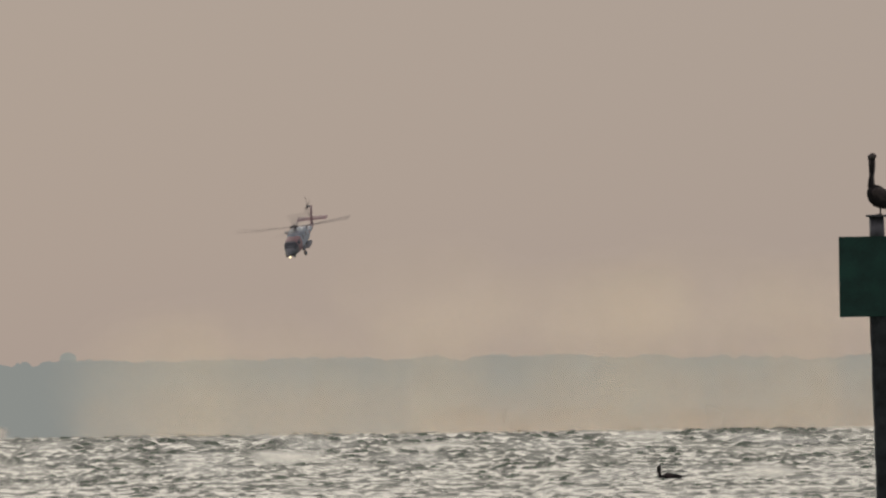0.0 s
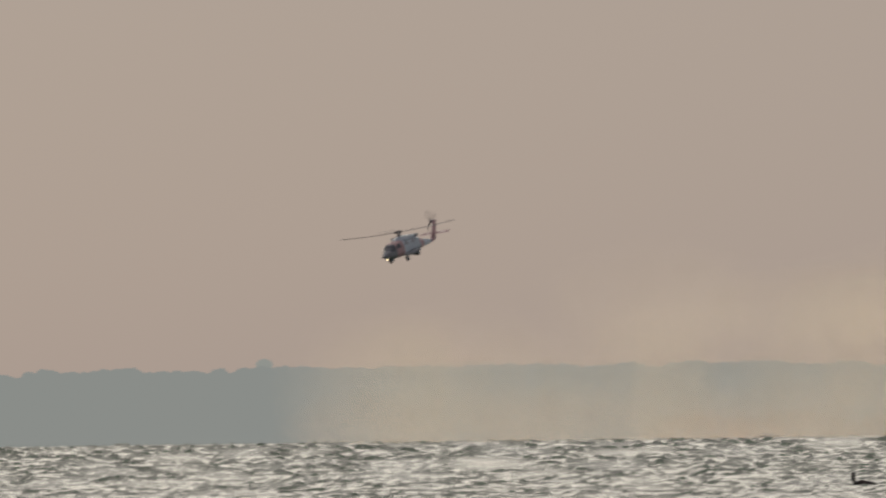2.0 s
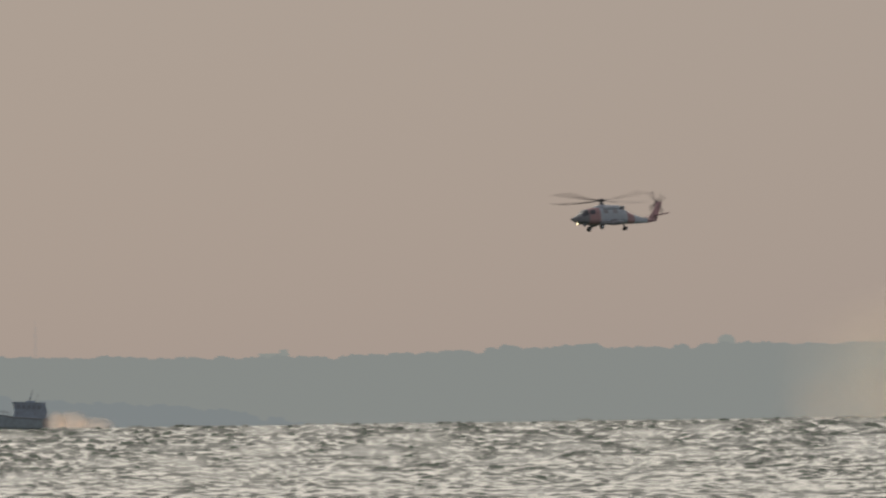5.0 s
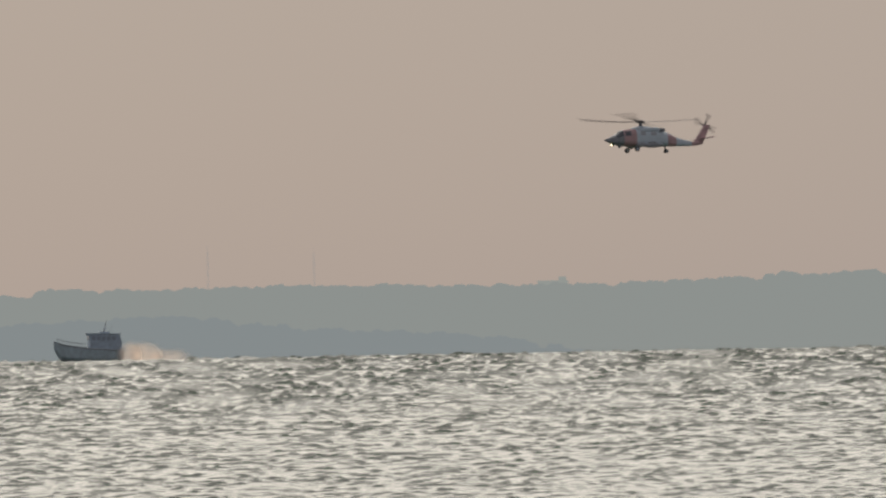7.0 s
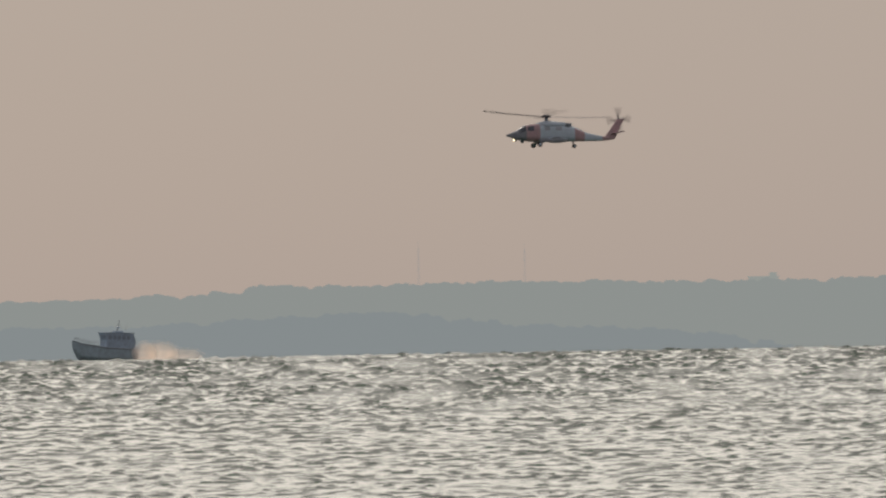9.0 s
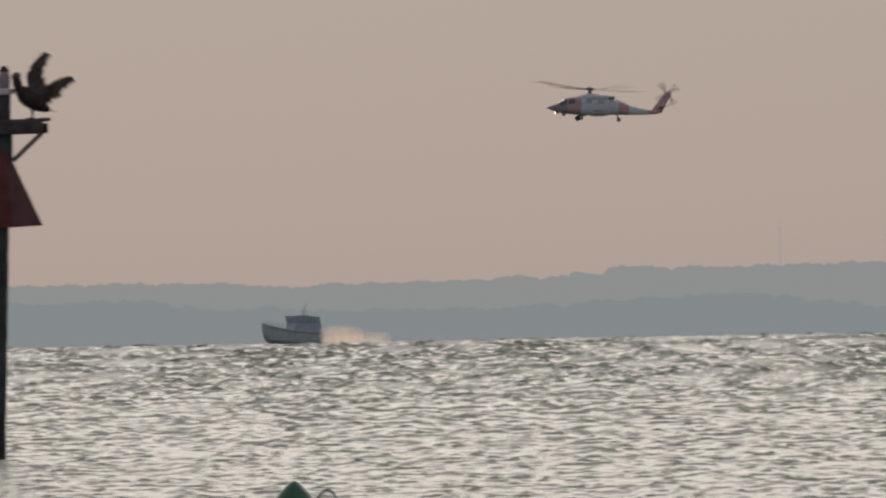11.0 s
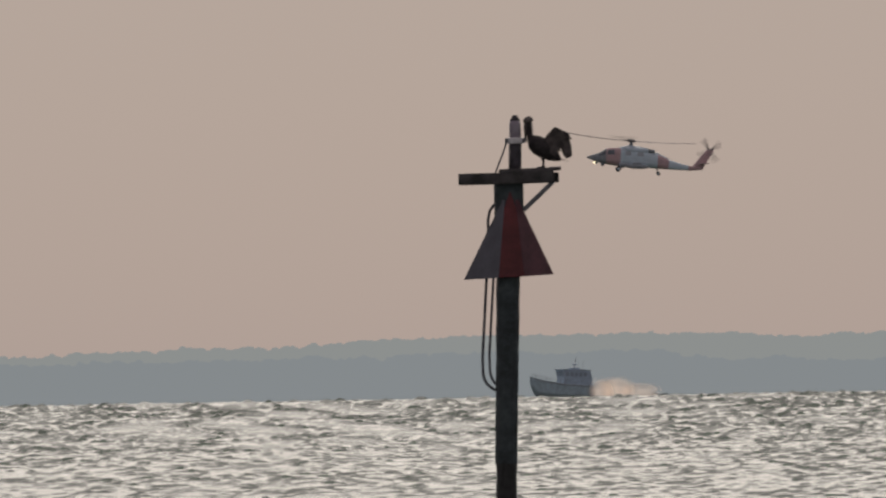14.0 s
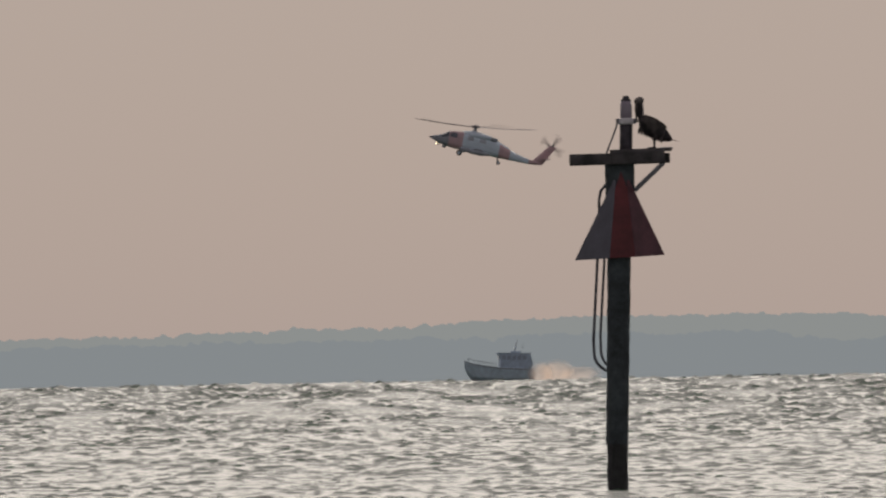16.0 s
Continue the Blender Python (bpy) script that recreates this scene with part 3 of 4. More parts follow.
# on the red marker, preening and stretching its wings
TILT_NECK = [(0.11, 0, 0.3, 0.075), (0.165, 0, 0.38, 0.05), (0.18, 0, 0.46, 0.037), (0.178, 0, 0.54, 0.034), (0.185, 0, 0.62, 0.035), (0.2, 0, 0.65, 0.034)]
perched, perched_wings, perched_neck = pelican(
    "pelican", "dark brown pelican preening on the marker's plank platform",
    Matrix.Translation(red.matrix_world @ Vector((0.585, -0.02, 4.7))) @ pose(0, 0, 0, 0, 0, 180),
    TILT_NECK, [(0.23, 0, 0.64), (0.245, 0, 0.55), (0.24, 0, 0.45), (0.225, 0, 0.36)], (0.2, 0.66), wings="spread",
    body=[(0.205, 0.34, 0.02, 0.03), (0.185, 0.335, 0.075, 0.085), (0.125, 0.32, 0.11, 0.135), (0.03, 0.285, 0.13, 0.155),
          (-0.07, 0.24, 0.12, 0.145), (-0.15, 0.19, 0.09, 0.105), (-0.21, 0.145, 0.055, 0.06), (-0.25, 0.115, 0.03, 0.02)])
# upright on the green marker
pelican("pelican", "dark pelican standing upright on the green marker's post",
        Matrix.Translation(green.matrix_world @ Vector((0.03, 0, 4.75))) @ pose(0, 0, 0, 0, 0, 172),
        [(0.1, 0, 0.33, 0.065), (0.14, 0, 0.45, 0.05), (0.13, 0, 0.58, 0.036), (0.105, 0, 0.72, 0.032), (0.105, 0, 0.84, 0.034), (0.12, 0, 0.88, 0.032)],
        [(0.145, 0, 0.875), (0.152, 0, 0.77), (0.152, 0, 0.67), (0.15, 0, 0.58)], (0.115, 0.89),
        body=[(0.2, 0.33, 0.02, 0.03), (0.175, 0.32, 0.075, 0.11), (0.1, 0.3, 0.11, 0.17), (0.0, 0.27, 0.125, 0.18),
              (-0.1, 0.23, 0.11, 0.15), (-0.19, 0.17, 0.08, 0.1), (-0.26, 0.11, 0.04, 0.05), (-0.3, 0.08, 0.02, 0.015)])
# afloat
swimmer, _, _ = pelican("pelican", "dark pelican floating low on the choppy water",
                     stand(1862, 352, 0.02) @ pose(0, 0, 0, 0, 0, 180),
                     [(0.2, 0, 0.12, 0.06), (0.25, 0, 0.2, 0.045), (0.26, 0, 0.3, 0.036), (0.255, 0, 0.38, 0.034), (0.27, 0, 0.42, 0.032)],
                     [(0.3, 0, 0.41), (0.33, 0, 0.34), (0.335, 0, 0.26), (0.325, 0, 0.19)], (0.275, 0.43), legs=False,
                     body=[(0.3, 0.1, 0.02, 0.03), (0.24, 0.1, 0.09, 0.09), (0.1, 0.11, 0.13, 0.12), (-0.1, 0.12, 0.14, 0.13),
                           (-0.25, 0.12, 0.11, 0.1), (-0.36, 0.13, 0.06, 0.06), (-0.42, 0.14, 0.03, 0.02)])
# in flight
flyer, flyer_wings, _ = pelican("pelican", "dark pelican flapping low across the sky", None,
                             [(0.2, 0, 0.28, 0.06), (0.27, 0, 0.33, 0.05), (0.3, 0, 0.38, 0.04), (0.28, 0, 0.42, 0.036), (0.31, 0, 0.44, 0.034)],
                             [(0.35, 0, 0.43), (0.45, 0, 0.41), (0.56, 0, 0.39), (0.66, 0, 0.375)], (0.32, 0.44), wings="spread", legs=False)
flyer.scale = (1.25, 1.25, 1.25)

# ---- helicopter ----
# grey, glass and blade colours lifted to stand in for haze over the distance
M_GREY = surface("hazed_grey_paint", (0.34, 0.37, 0.39), 0.5, vary=0.2, scale=2)
M_PANEL = surface("pale_grey_window", (0.5, 0.55, 0.58), 0.15, vary=0.1, scale=1)
M_WINDOW = surface("hazed_tinted_glass", (0.16, 0.18, 0.2), 0.1, vary=0.2, scale=1, bump=0.0)
M_BLADE = surface("hazed_dark_blade", (0.2, 0.185, 0.18), 0.6, vary=0.3, scale=2)
M_GLOW = surface("lit_searchlight", (0.9, 0.85, 0.7), 0.3, glow=(1.0, 0.8, 0.45, 3.5))
HULL = [(6.75, 0.06, -0.3, -0.16), (6.2, 0.3, -0.5, 0.04), (5.5, 0.62, -0.75, 0.28), (4.95, 0.88, -0.9, 0.53), (4.35, 1.03, -1.0, 0.98), (3.6, 1.12, -1.1, 1.1),
        (2.8, 1.16, -1.16, 1.15), (1.5, 1.18, -1.2, 1.16), (-0.5, 1.18, -1.22, 1.08), (-1.9, 1.08, -1.24, 0.7), (-2.9, 0.84, -1.26, 0.22), (-3.9, 0.58, -1.27, -0.12),
        (-5.2, 0.44, -1.28, -0.47), (-6.2, 0.34, -1.27, -0.68), (-7.2, 0.25, -1.2, -0.78), (-7.8, 0.14, -1.08, -0.86)]


def hull_at(x):
    xs = [h[0] for h in HULL][::-1]
    return [float(np.interp(x, xs, [h[i] for h in HULL][::-1])) for i in (1, 2, 3)]


def hull_ring(x, grow=0.0, sides=24, a0=0.0, a1=2 * math.pi):
    w, zb, zt = hull_at(x)
    mid, h = (zb + zt) / 2, (zt - zb) / 2
    out = []
    for k in range(sides):
        a = a0 + (a1 - a0) * k / (sides if a1 - a0 > 6.2 else sides - 1)
        c, s = math.cos(a), math.sin(a)
        e = 0.62
        out.append((x, (w + grow) * math.copysign(abs(c) ** e, c), mid + (h + grow) * math.copysign(abs(s) ** e, s)))
    return out


def hull_part(name, x0, x1, material, parent, label="", slant=0.0):
    """A slice of the hull from x0 to x1; slant leans its cut so that the upper edge lies further aft."""
    n = max(2, int(abs(x0 - x1) / 0.35))
    bm = bmesh.new()
    secs = []
    for i in range(n + 1):
        x = x0 + (x1 - x0) * i / n
        ring = []
        for k, p in enumerate(hull_ring(x)):
            w, zb, zt = hull_at(x)
            xx = x - slant * (p[2] - zb) / (zt - zb + 1e-6)
            ring.append((xx, *hull_ring(xx, sides=24)[k][1:]))
        secs.append(ring)
    rings(bm, secs)
    return part(name, bm, material, parent, label, smooth=False)


def hull_patch(name, x0, x1, a0, a1, material, parent, grow=0.015):
    bm = bmesh.new()
    n = max(2, int(abs(x0 - x1) / 0.2))
    a0, a1 = radians(a0), radians(a1)
    outer, inner = [], []
    for i in range(n + 1):
        x = x0 + (x1 - x0) * i / n
        outer.append(hull_ring(x, grow, 6, a0, a1))
        inner.append(hull_ring(x, -0.03, 6, a0, a1))
    rings(bm, [o + q[::-1] for o, q in zip(outer, inner)])
    return part(name, bm, material, parent)


def wheel(parent, x, y, z, r):
    bm = bmesh.new()
    secs = []
    for k, (yy, rr) in enumerate(((-0.14, r * 0.55), (-0.14, r * 0.9), (-0.08, r), (0.08, r), (0.14, r * 0.9), (0.14, r * 0.55))):
        secs.append([(x + rr * math.cos(a * math.pi / 9), y + yy, z + rr * math.sin(a * math.pi / 9)) for a in range(18)])
    rings(bm, secs)
    w = part("wheel", bm, M_BLACK, parent, "black rubber wheel")
    bm = bmesh.new()
    rings(bm, [[(x + r * 0.5 * math.cos(a * math.pi / 6), y + yy, z + r * 0.5 * math.sin(a * math.pi / 6)) for a in range(12)] for yy in (-0.15, 0.15)])
    part("rim", bm, M_WHITE, w)


def blade(bm, length, chord, root, thick=0.05, droop=0.0, pitch=6.0):
    secs = []
    n = 8
    for i in range(n + 1):
        k = i / n
        x = root + (length - root) * k
        c = chord * (0.55 if i == 0 else 1.0)
        sweep = -0.12 if i == n else 0.0
        z = droop * k * k
        tp = math.tan(radians(pitch))
        secs.append([(x, c * 0.3 + sweep, z + c * 0.3 * tp), (x, 0.05 * c + sweep, z + thick), (x, -c * 0.7 + sweep, z - c * 0.7 * tp), (x, 0.05 * c + sweep, z - thick * 0.6)])
    rings(bm, secs)


def helicopter():
    t = thing("helicopter", "white and orange-red rescue helicopter flying over the bay", "helicopter")
    hull_part("nose", 6.75, 5.3, M_GREY, t, "dark grey nose cone")
    hull_part("cockpit", 5.3, 4.3, M_GREY, t, "grey cockpit section")
    hull_part("front_band", 4.298, 2.5, M_ORANGE, t, "orange-red band behind the cockpit")
    hull_part("cabin", 2.498, -2.2, M_WHITE, t)
    hull_part("rear_band", -2.202, -3.6, M_ORANGE, t, "orange-red slanted band behind the cabin", )
    hull_part("tail_boom", -3.602, -6.1, M_WHITE, t)
    hull_part("tail_cone", -6.102, -7.8, M_ORANGE, t, "orange-red tail cone")
    for a0, a1 in ((8, 62), (118, 172)):
        hull_patch("cockpit_window", 5.25, 4.35, a0, a1, M_WINDOW, t)
    hull_patch("windscreen", 5.3, 4.5, 66, 114, M_WINDOW, t)
    for a0, a1 in ((5, 40), (140, 175)):
        hull_patch("door_window", 4.15, 3.3, a0, a1, M_WINDOW, t)
        hull_patch("cabin_window", 1.9, 1.2, a0, a1, M_PANEL, t)
        hull_patch("cabin_window", 0.4, -0.4, a0, a1, M_PANEL, t)
        hull_patch("door_rail", 2.4, -1.4, 46 if a0 < 90 else 130, 50 if a0 < 90 else 134, M_GREY, t, 0.03)
    # engine housings and rotor fairing
    bm = bmesh.new()
    oval_loft(bm, [(3.0, 1.0, 0.2, 0.06), (2.4, 1.05, 0.7, 0.28), (1.4, 1.12, 0.85, 0.42), (0.2, 1.06, 0.85, 0.38), (-1.0, 0.88, 0.75, 0.32), (-2.4, 0.4, 0.5, 0.22), (-3.6, 0.0, 0.2, 0.08)], 18)
    part("rotor_fairing", bm, M_WHITE, t, smooth=True)
    for s in (-1, 1):
        bm = bmesh.new()
        secs = [(1.9, 0.2), (1.7, 0.33), (0.4, 0.36), (-0.5, 0.34), (-1.0, 0.28)]
        rings(bm, [[(x, s * 0.82 + r * math.cos(k * math.pi / 8), 0.92 + r * math.sin(k * math.pi / 8)) for k in range(16)] for x, r in secs])
        part("engine", bm, M_WHITE, t, smooth=True)
        bm = bmesh.new()
        rings(bm, [[(x, s * (0.82 + dy) + r * math.cos(k * math.pi / 7), 0.88 + r * math.sin(k * math.pi / 7)) for k in range(14)]
                   for x, r, dy in ((-0.9, 0.27, 0), (-1.4, 0.25, 0.04), (-1.75, 0.21, 0.12))])
        part("exhaust", bm, M_GREY, t, "dark engine exhaust", smooth=True)
        # main gear
        bm = bmesh.new()
        tube(bm, [(2.3, s * 1.0, -0.7), (2.65, s * 1.35, -1.45)], 0.11, 8)
        part("gear_strut", bm, M_GREY, t)
        bm = bmesh.new()
        tube(bm, [(1.5, s * 0.95, -1.05), (2.65, s * 1.33, -1.45)], 0.08, 8)
        part("drag_beam", bm, M_GREY, t)
        wheel(t, 2.7, s * 1.38, -1.54, 0.33)
        bm = bmesh.new()
        box(bm, 2.05, s * 1.18, -1.0, 1.3, 0.35, 0.5, None, 0.12)
        part("sponson", bm, M_GREY, t)
    bm = bmesh.new()
    secs = [(1.9, 0.06), (1.6, 0.2), (1.1, 0.3), (0.0, 0.31), (-0.7, 0.22), (-1.2, 0.05)]
    rings(bm, [[(x, 1.42 + r * math.cos(k * math.pi / 8), -1.12 + r * math.sin(k * math.pi / 8)) for k in range(16)] for x, r in secs])
    part("fuel_tank", bm, M_GREY, t, "dark grey external fuel tank", smooth=True)
    bm = bmesh.new()
    box(bm, 0.4, 1.25, -0.78, 1.0, 0.35, 0.14, pose(0, 0, 0, 20, 0, 0), 0.03)
    part("tank_pylon", bm, M_GREY, t)
    bm = bmesh.new()
    tube(bm, [(-2.1, 0, -1.1), (-2.3, 0, -1.75)], 0.1, 8)
    part("tail_gear_strut", bm, M_GREY, t)
    for y in (-0.16, 0.16):
        wheel(t, -2.35, y, -1.85, 0.24)
    bm = bmesh.new()
    tube(bm, [(1.0, -1.15, 1.1), (0.9, -1.5, 1.15), (0.4, -1.65, 1.1)], [0.12, 0.14, 0.1], 8)
    part("rescue_hoist", bm, M_GREY, t)
    # nose fittings
    bm = bmesh.new()
    bmesh.ops.create_uvsphere(bm, u_segments=14, v_segments=8, radius=0.26, matrix=Matrix.Translation((4.7, 0.3, -1.02)))
    part("sensor_ball", bm, M_GREY, t, smooth=True)
    bm = bmesh.new()
    rings(bm, [[(x, -0.05 + r * math.cos(k * math.pi / 7), -0.86 + r * math.sin(k * math.pi / 7)) for k in range(14)] for x, r in ((5.3, 0.08), (5.5, 0.13), (5.65, 0.13))])
    lamp = part("searchlight", bm, M_GREY, t, smooth=True)
    bm = bmesh.new()
    rings(bm, [[(x, -0.05 + r * math.cos(k * math.pi / 7), -0.86 + r * math.sin(k * math.pi / 7)) for k in range(14)] for x, r in ((5.64, 0.1), (5.73, 0.1), (5.79, 0.06))])
    part("lamp_glass", bm, M_GLOW, lamp, "glowing warm white lamp")
    # fin, stabilator
    bm = bmesh.new()
    secs = []
    for k in range(6):
        f = k / 5
        xf, xb, z, w = -6.3 - 1.95 * f, -7.85 - 1.35 * f, -1.05 + 2.5 * f, 0.16 - 0.05 * f
        secs.append([(xf, 0, z), (xf * 0.7 + xb * 0.3, w, z), (xb, 0.02, z), (xf * 0.7 + xb * 0.3, -w, z)])
    rings(bm, secs)
    part("tail_fin", bm, M_ORANGE, t, "orange-red swept tail fin")
    bm = bmesh.new()
    secs = []
    for y in (-2.2, -1.2, 0, 1.2, 2.2):
        secs.append([(-7.5, y, -0.36), (-7.9, y, -0.24), (-8.7, y, -0.22), (-7.9, y, -0.42)])
    rings(bm, secs)
    part("stabilator", bm, M_ORANGE, t, "orange-red horizontal tail plane")
    bm = bmesh.new()
    tube(bm, [(-8.65, -0.05, 1.3), (-8.65, -0.5, 1.38)], 0.14, 10)
    part("tail_gearbox", bm, M_GREY, t)
    # rotor mast and main rotor, turning about its own axis
    bm = bmesh.new()
    tube(bm, [(1.25, 0, 1.3), (1.25, 0, 2.0)], [0.3, 0.17], 12)
    part("rotor_mast", bm, M_GREY, t)
    bm = bmesh.new()
    rings(bm, [[(r * math.cos(k * math.pi / 9), r * math.sin(k * math.pi / 9), z) for k in range(18)]
               for r, z in ((0.3, -0.16), (0.6, -0.08), (0.62, 0.05), (0.45, 0.14), (0.3, 0.22), (0.08, 0.26))])
    rotor = part("main_rotor", bm, M_BLADE, t, smooth=True)
    for k in range(4):
        bm = bmesh.new()
        blade(bm, 8.18, 0.53, 0.5, 0.05, 0.35)
        b = part("blade", bm, M_BLADE, rotor)
        b.matrix_local = pose(0, 0, 0, 0, 0, 90 * k)
    bm = bmesh.new()
    rings(bm, [[(0.22 * math.cos(k * math.pi / 6), 0.22 * math.sin(k * math.pi / 6), z) for k in range(12)] for z in (-0.1, 0.1)])
    tail = part("tail_rotor", bm, M_BLADE, t)
    for k in range(4):
        bm = bmesh.new()
        blade(bm, 1.67, 0.25, 0.15, 0.025)
        b = part("tail_blade", bm, M_BLADE, tail)
        b.matrix_local = pose(0, 0, 0, 0, 0, 90 * k)
    return t, rotor, tail


heli, rotor, tail_rotor = helicopter()

# ---- patrol boat ----
# boat colours made lighter and bluer in place of the air's haze
M_HULL = surface("hazed_blue_grey_hull", (0.47, 0.6, 0.64), 0.5, vary=0.15, scale=1.2)
M_CABIN = surface("hazed_grey_cabin", (0.45, 0.56, 0.65), 0.5, vary=0.15, scale=1.5)
M_BOATGLASS = surface("hazed_grey_boat_glass", (0.34, 0.41, 0.48), 0.15, vary=0.1)


def patrol_boat():
    t = thing("patrol_boat", "grey patrol boat with a boxy wheelhouse running through spray", "boat")
    bm = bmesh.new()
    secs = []
    for x, w, zk, zd in ((8.4, 0.05, 2.4, 3.95), (7.7, 0.7, 1.0, 3.75), (6.6, 1.4, -0.2, 3.4), (4.0, 2.0, -0.6, 3.0), (0.5, 2.3, -0.7, 2.6), (-4.0, 2.3, -0.7, 2.4), (-7.9, 2.2, -0.6, 2.3)):
        secs.append([(x, 0, zk), (x, w * 0.75, zk + 0.45), (x, w, zk + 1.0 if zk + 1.0 < zd else zd - 0.2), (x, w, zd), (x, w - 0.1 if w > 0.2 else w, zd), (x, 0, zd - 0.25),
                     (x, -(w - 0.1 if w > 0.2 else w), zd), (x, -w, zd), (x, -w, zk + 1.0 if zk + 1.0 < zd else zd - 0.2), (x, -w * 0.75, zk + 0.45)])
    rings(bm, secs)
    hull = part("hull", bm, M_HULL, t)
    for s in (-1, 1):
        bm = bmesh.new()
        tube(bm, [(8.3, s * 0.12, 3.8), (6.6, s * 1.45, 3.2), (4.0, s * 2.05, 2.8), (0.5, s * 2.35, 2.4), (-7.9, s * 2.25, 2.1)], 0.11, 8)
        part("rub_rail", bm, M_GREY, t, "grey rubber rub rail")
    bm = bmesh.new()
    prof = [(0.3, 1.9), (0.1, 3.9), (0.5, 5.5), (-6.9, 5.4), (-7.4, 3.8), (-7.5, 1.9)]
    rings(bm, [[(x, y, z) for x, z in prof] for y in (-1.75, 1.75)])
    house = part("wheelhouse", bm, M_CABIN, t)
    bm = bmesh.new()
    box(bm, -3.2, 0, 5.55, 7.9, 3.8, 0.16, None, 0.05)
    part("roof", bm, M_CABIN, house)
    for i in range(5):
        for s in (-1, 1):
            bm = bmesh.new()
            box(bm, -0.7 - i * 1.2, s * 1.76, 4.6, 0.9, 0.05, 0.8, None, 0.02)
            part("window", bm, M_BOATGLASS, house)
    for y in (-1.1, 0, 1.1):
        bm = bmesh.new()
        box(bm, 0.31, y, 4.65, 0.06, 0.9, 0.85, pose(0, 0, 0, 0, 14, 0), 0.02)
        part("windscreen_pane", bm, M_BOATGLASS, house)
    bm = bmesh.new()
    box(bm, -3.6, 0, 5.75, 2.2, 1.8, 0.4, None, 0.1)
    part("upper_station", bm, M_CABIN, t)
    bm = bmesh.new()
    tube(bm, [(-3.4, 0, 5.8), (-4.0, 0, 8.2)], [0.14, 0.06], 8)
    mst = part("mast", bm, M_GREY, t)
    bm = bmesh.new()
    box(bm, -3.65, 0, 6.7, 0.35, 1.8, 0.28, None, 0.08)
    part("radar", bm, M_WHITE, mst)
    for s in (-1, 1):
        bm = bmesh.new()
        tube(bm, [(-4.8, s * 1.2, 5.5), (-5.4, s * 1.2, 7.4)], 0.02, 5)
        part("whip_aerial", bm, M_GREY, t)
    for i in range(6):
        for s in (-1, 1):
            bm = bmesh.new()
            x = 7.4 - i * 1.2
            w = float(np.interp(x, [0.5, 4.0, 6.2, 7.6], [2.2, 1.9, 1.3, 0.6]))
            zd = float(np.interp(x, [0.5, 4.0, 6.2, 7.6], [2.6, 3.0, 3.35, 3.7]))
            tube(bm, [(x, s * w, zd - 0.1), (x, s * w, zd + 0.75)], 0.03, 5)
            part("rail_post", bm, M_METAL, t)
    for s in (-1, 1):
        bm = bmesh.new()
        tube(bm, [(7.6, s * 0.6, 4.43), (6.2, s * 1.3, 4.03), (4.0, s * 1.9, 3.72), (1.2, s * 2.15, 3.42)], 0.03, 5)
        part("hand_rail", bm, M_METAL, t)
    return t


boat = patrol_boat()
boat.scale = (1.3, 1.3, 1.46)

# ---- spray ----


def spray_material(name, colour, density, stretch):
    m = bpy.data.materials.new(name)
    m.use_nodes = True
    nt = m.node_tree
    nt.nodes.remove(nt.nodes["Principled BSDF"])
    fwd = node(nt, "ShaderNodeBsdfRefraction", Color=(*colour, 1), Roughness=0.75, IOR=1.2)    # drops scatter most light forwards
    trl = node(nt, "ShaderNodeBsdfTranslucent", Color=(*colour, 1))
    mx = nt.nodes.new("ShaderNodeMixShader")
    mx.inputs[0].default_value = 0.45
    clear = nt.nodes.new("ShaderNodeBsdfTransparent")
    out = nt.nodes.new("ShaderNodeMixShader")
    tc = nt.nodes.new("ShaderNodeTexCoord")
    info = nt.nodes.new("ShaderNodeObjectInfo")
    sep = nt.nodes.new("ShaderNodeSeparateXYZ")
    nz = nt.nodes.new("ShaderNodeTexNoise")
    nz.noise_dimensions = "4D"
    nz.inputs["Scale"].default_value, nz.inputs["Detail"].default_value = 0.9, 1.2

    def calc(op, a, b=None, clamp=False):
        n = nt.nodes.new("ShaderNodeMath")
        n.operation, n.use_clamp = op, clamp
        for i, v in enumerate((a, b)):
            if v is None:
                continue
            if isinstance(v, (int, float)):
                n.inputs[i].default_value = v
            else:
                nt.links.new(v, n.inputs[i])
        return n.outputs[0]

    nt.links.new(tc.outputs["Object"], sep.inputs[0])
    streak = nt.nodes.new("ShaderNodeMapping")
    streak.inputs["Scale"].default_value = stretch
    nt.links.new(tc.outputs["Object"], streak.inputs["Vector"])
    nt.links.new(streak.outputs[0], nz.inputs["Vector"])
    nt.links.new(calc("MULTIPLY", info.outputs["Random"], 40.0), nz.inputs["W"])
    r2 = calc("ADD", calc("MULTIPLY", sep.outputs["X"], sep.outputs["X"]), calc("MULTIPLY", sep.outputs["Z"], sep.outputs["Z"]))
    fall = calc("SUBTRACT", 1.0, r2, True)
    fall = calc("MULTIPLY", calc("MULTIPLY", fall, fall), calc("SUBTRACT", 3.0, calc("MULTIPLY", fall, 2.0)))
    thick = calc("MULTIPLY_ADD", nz.outputs[0], 1.5)
    thick.node.inputs[2].default_value = 0.05
    alpha = calc("MULTIPLY", calc("MULTIPLY", fall, thick, True), density, True)
    nt.links.new(fwd.outputs[0], mx.inputs[1])
    nt.links.new(trl.outputs[0], mx.inputs[2])
    nt.links.new(alpha, out.inputs[0])
    nt.links.new(clear.outputs[0], out.inputs[1])
    nt.links.new(mx.outputs[0], out.inputs[2])
    nt.links.new(out.outputs[0], nt.nodes["Material Output"].inputs["Surface"])
    return m


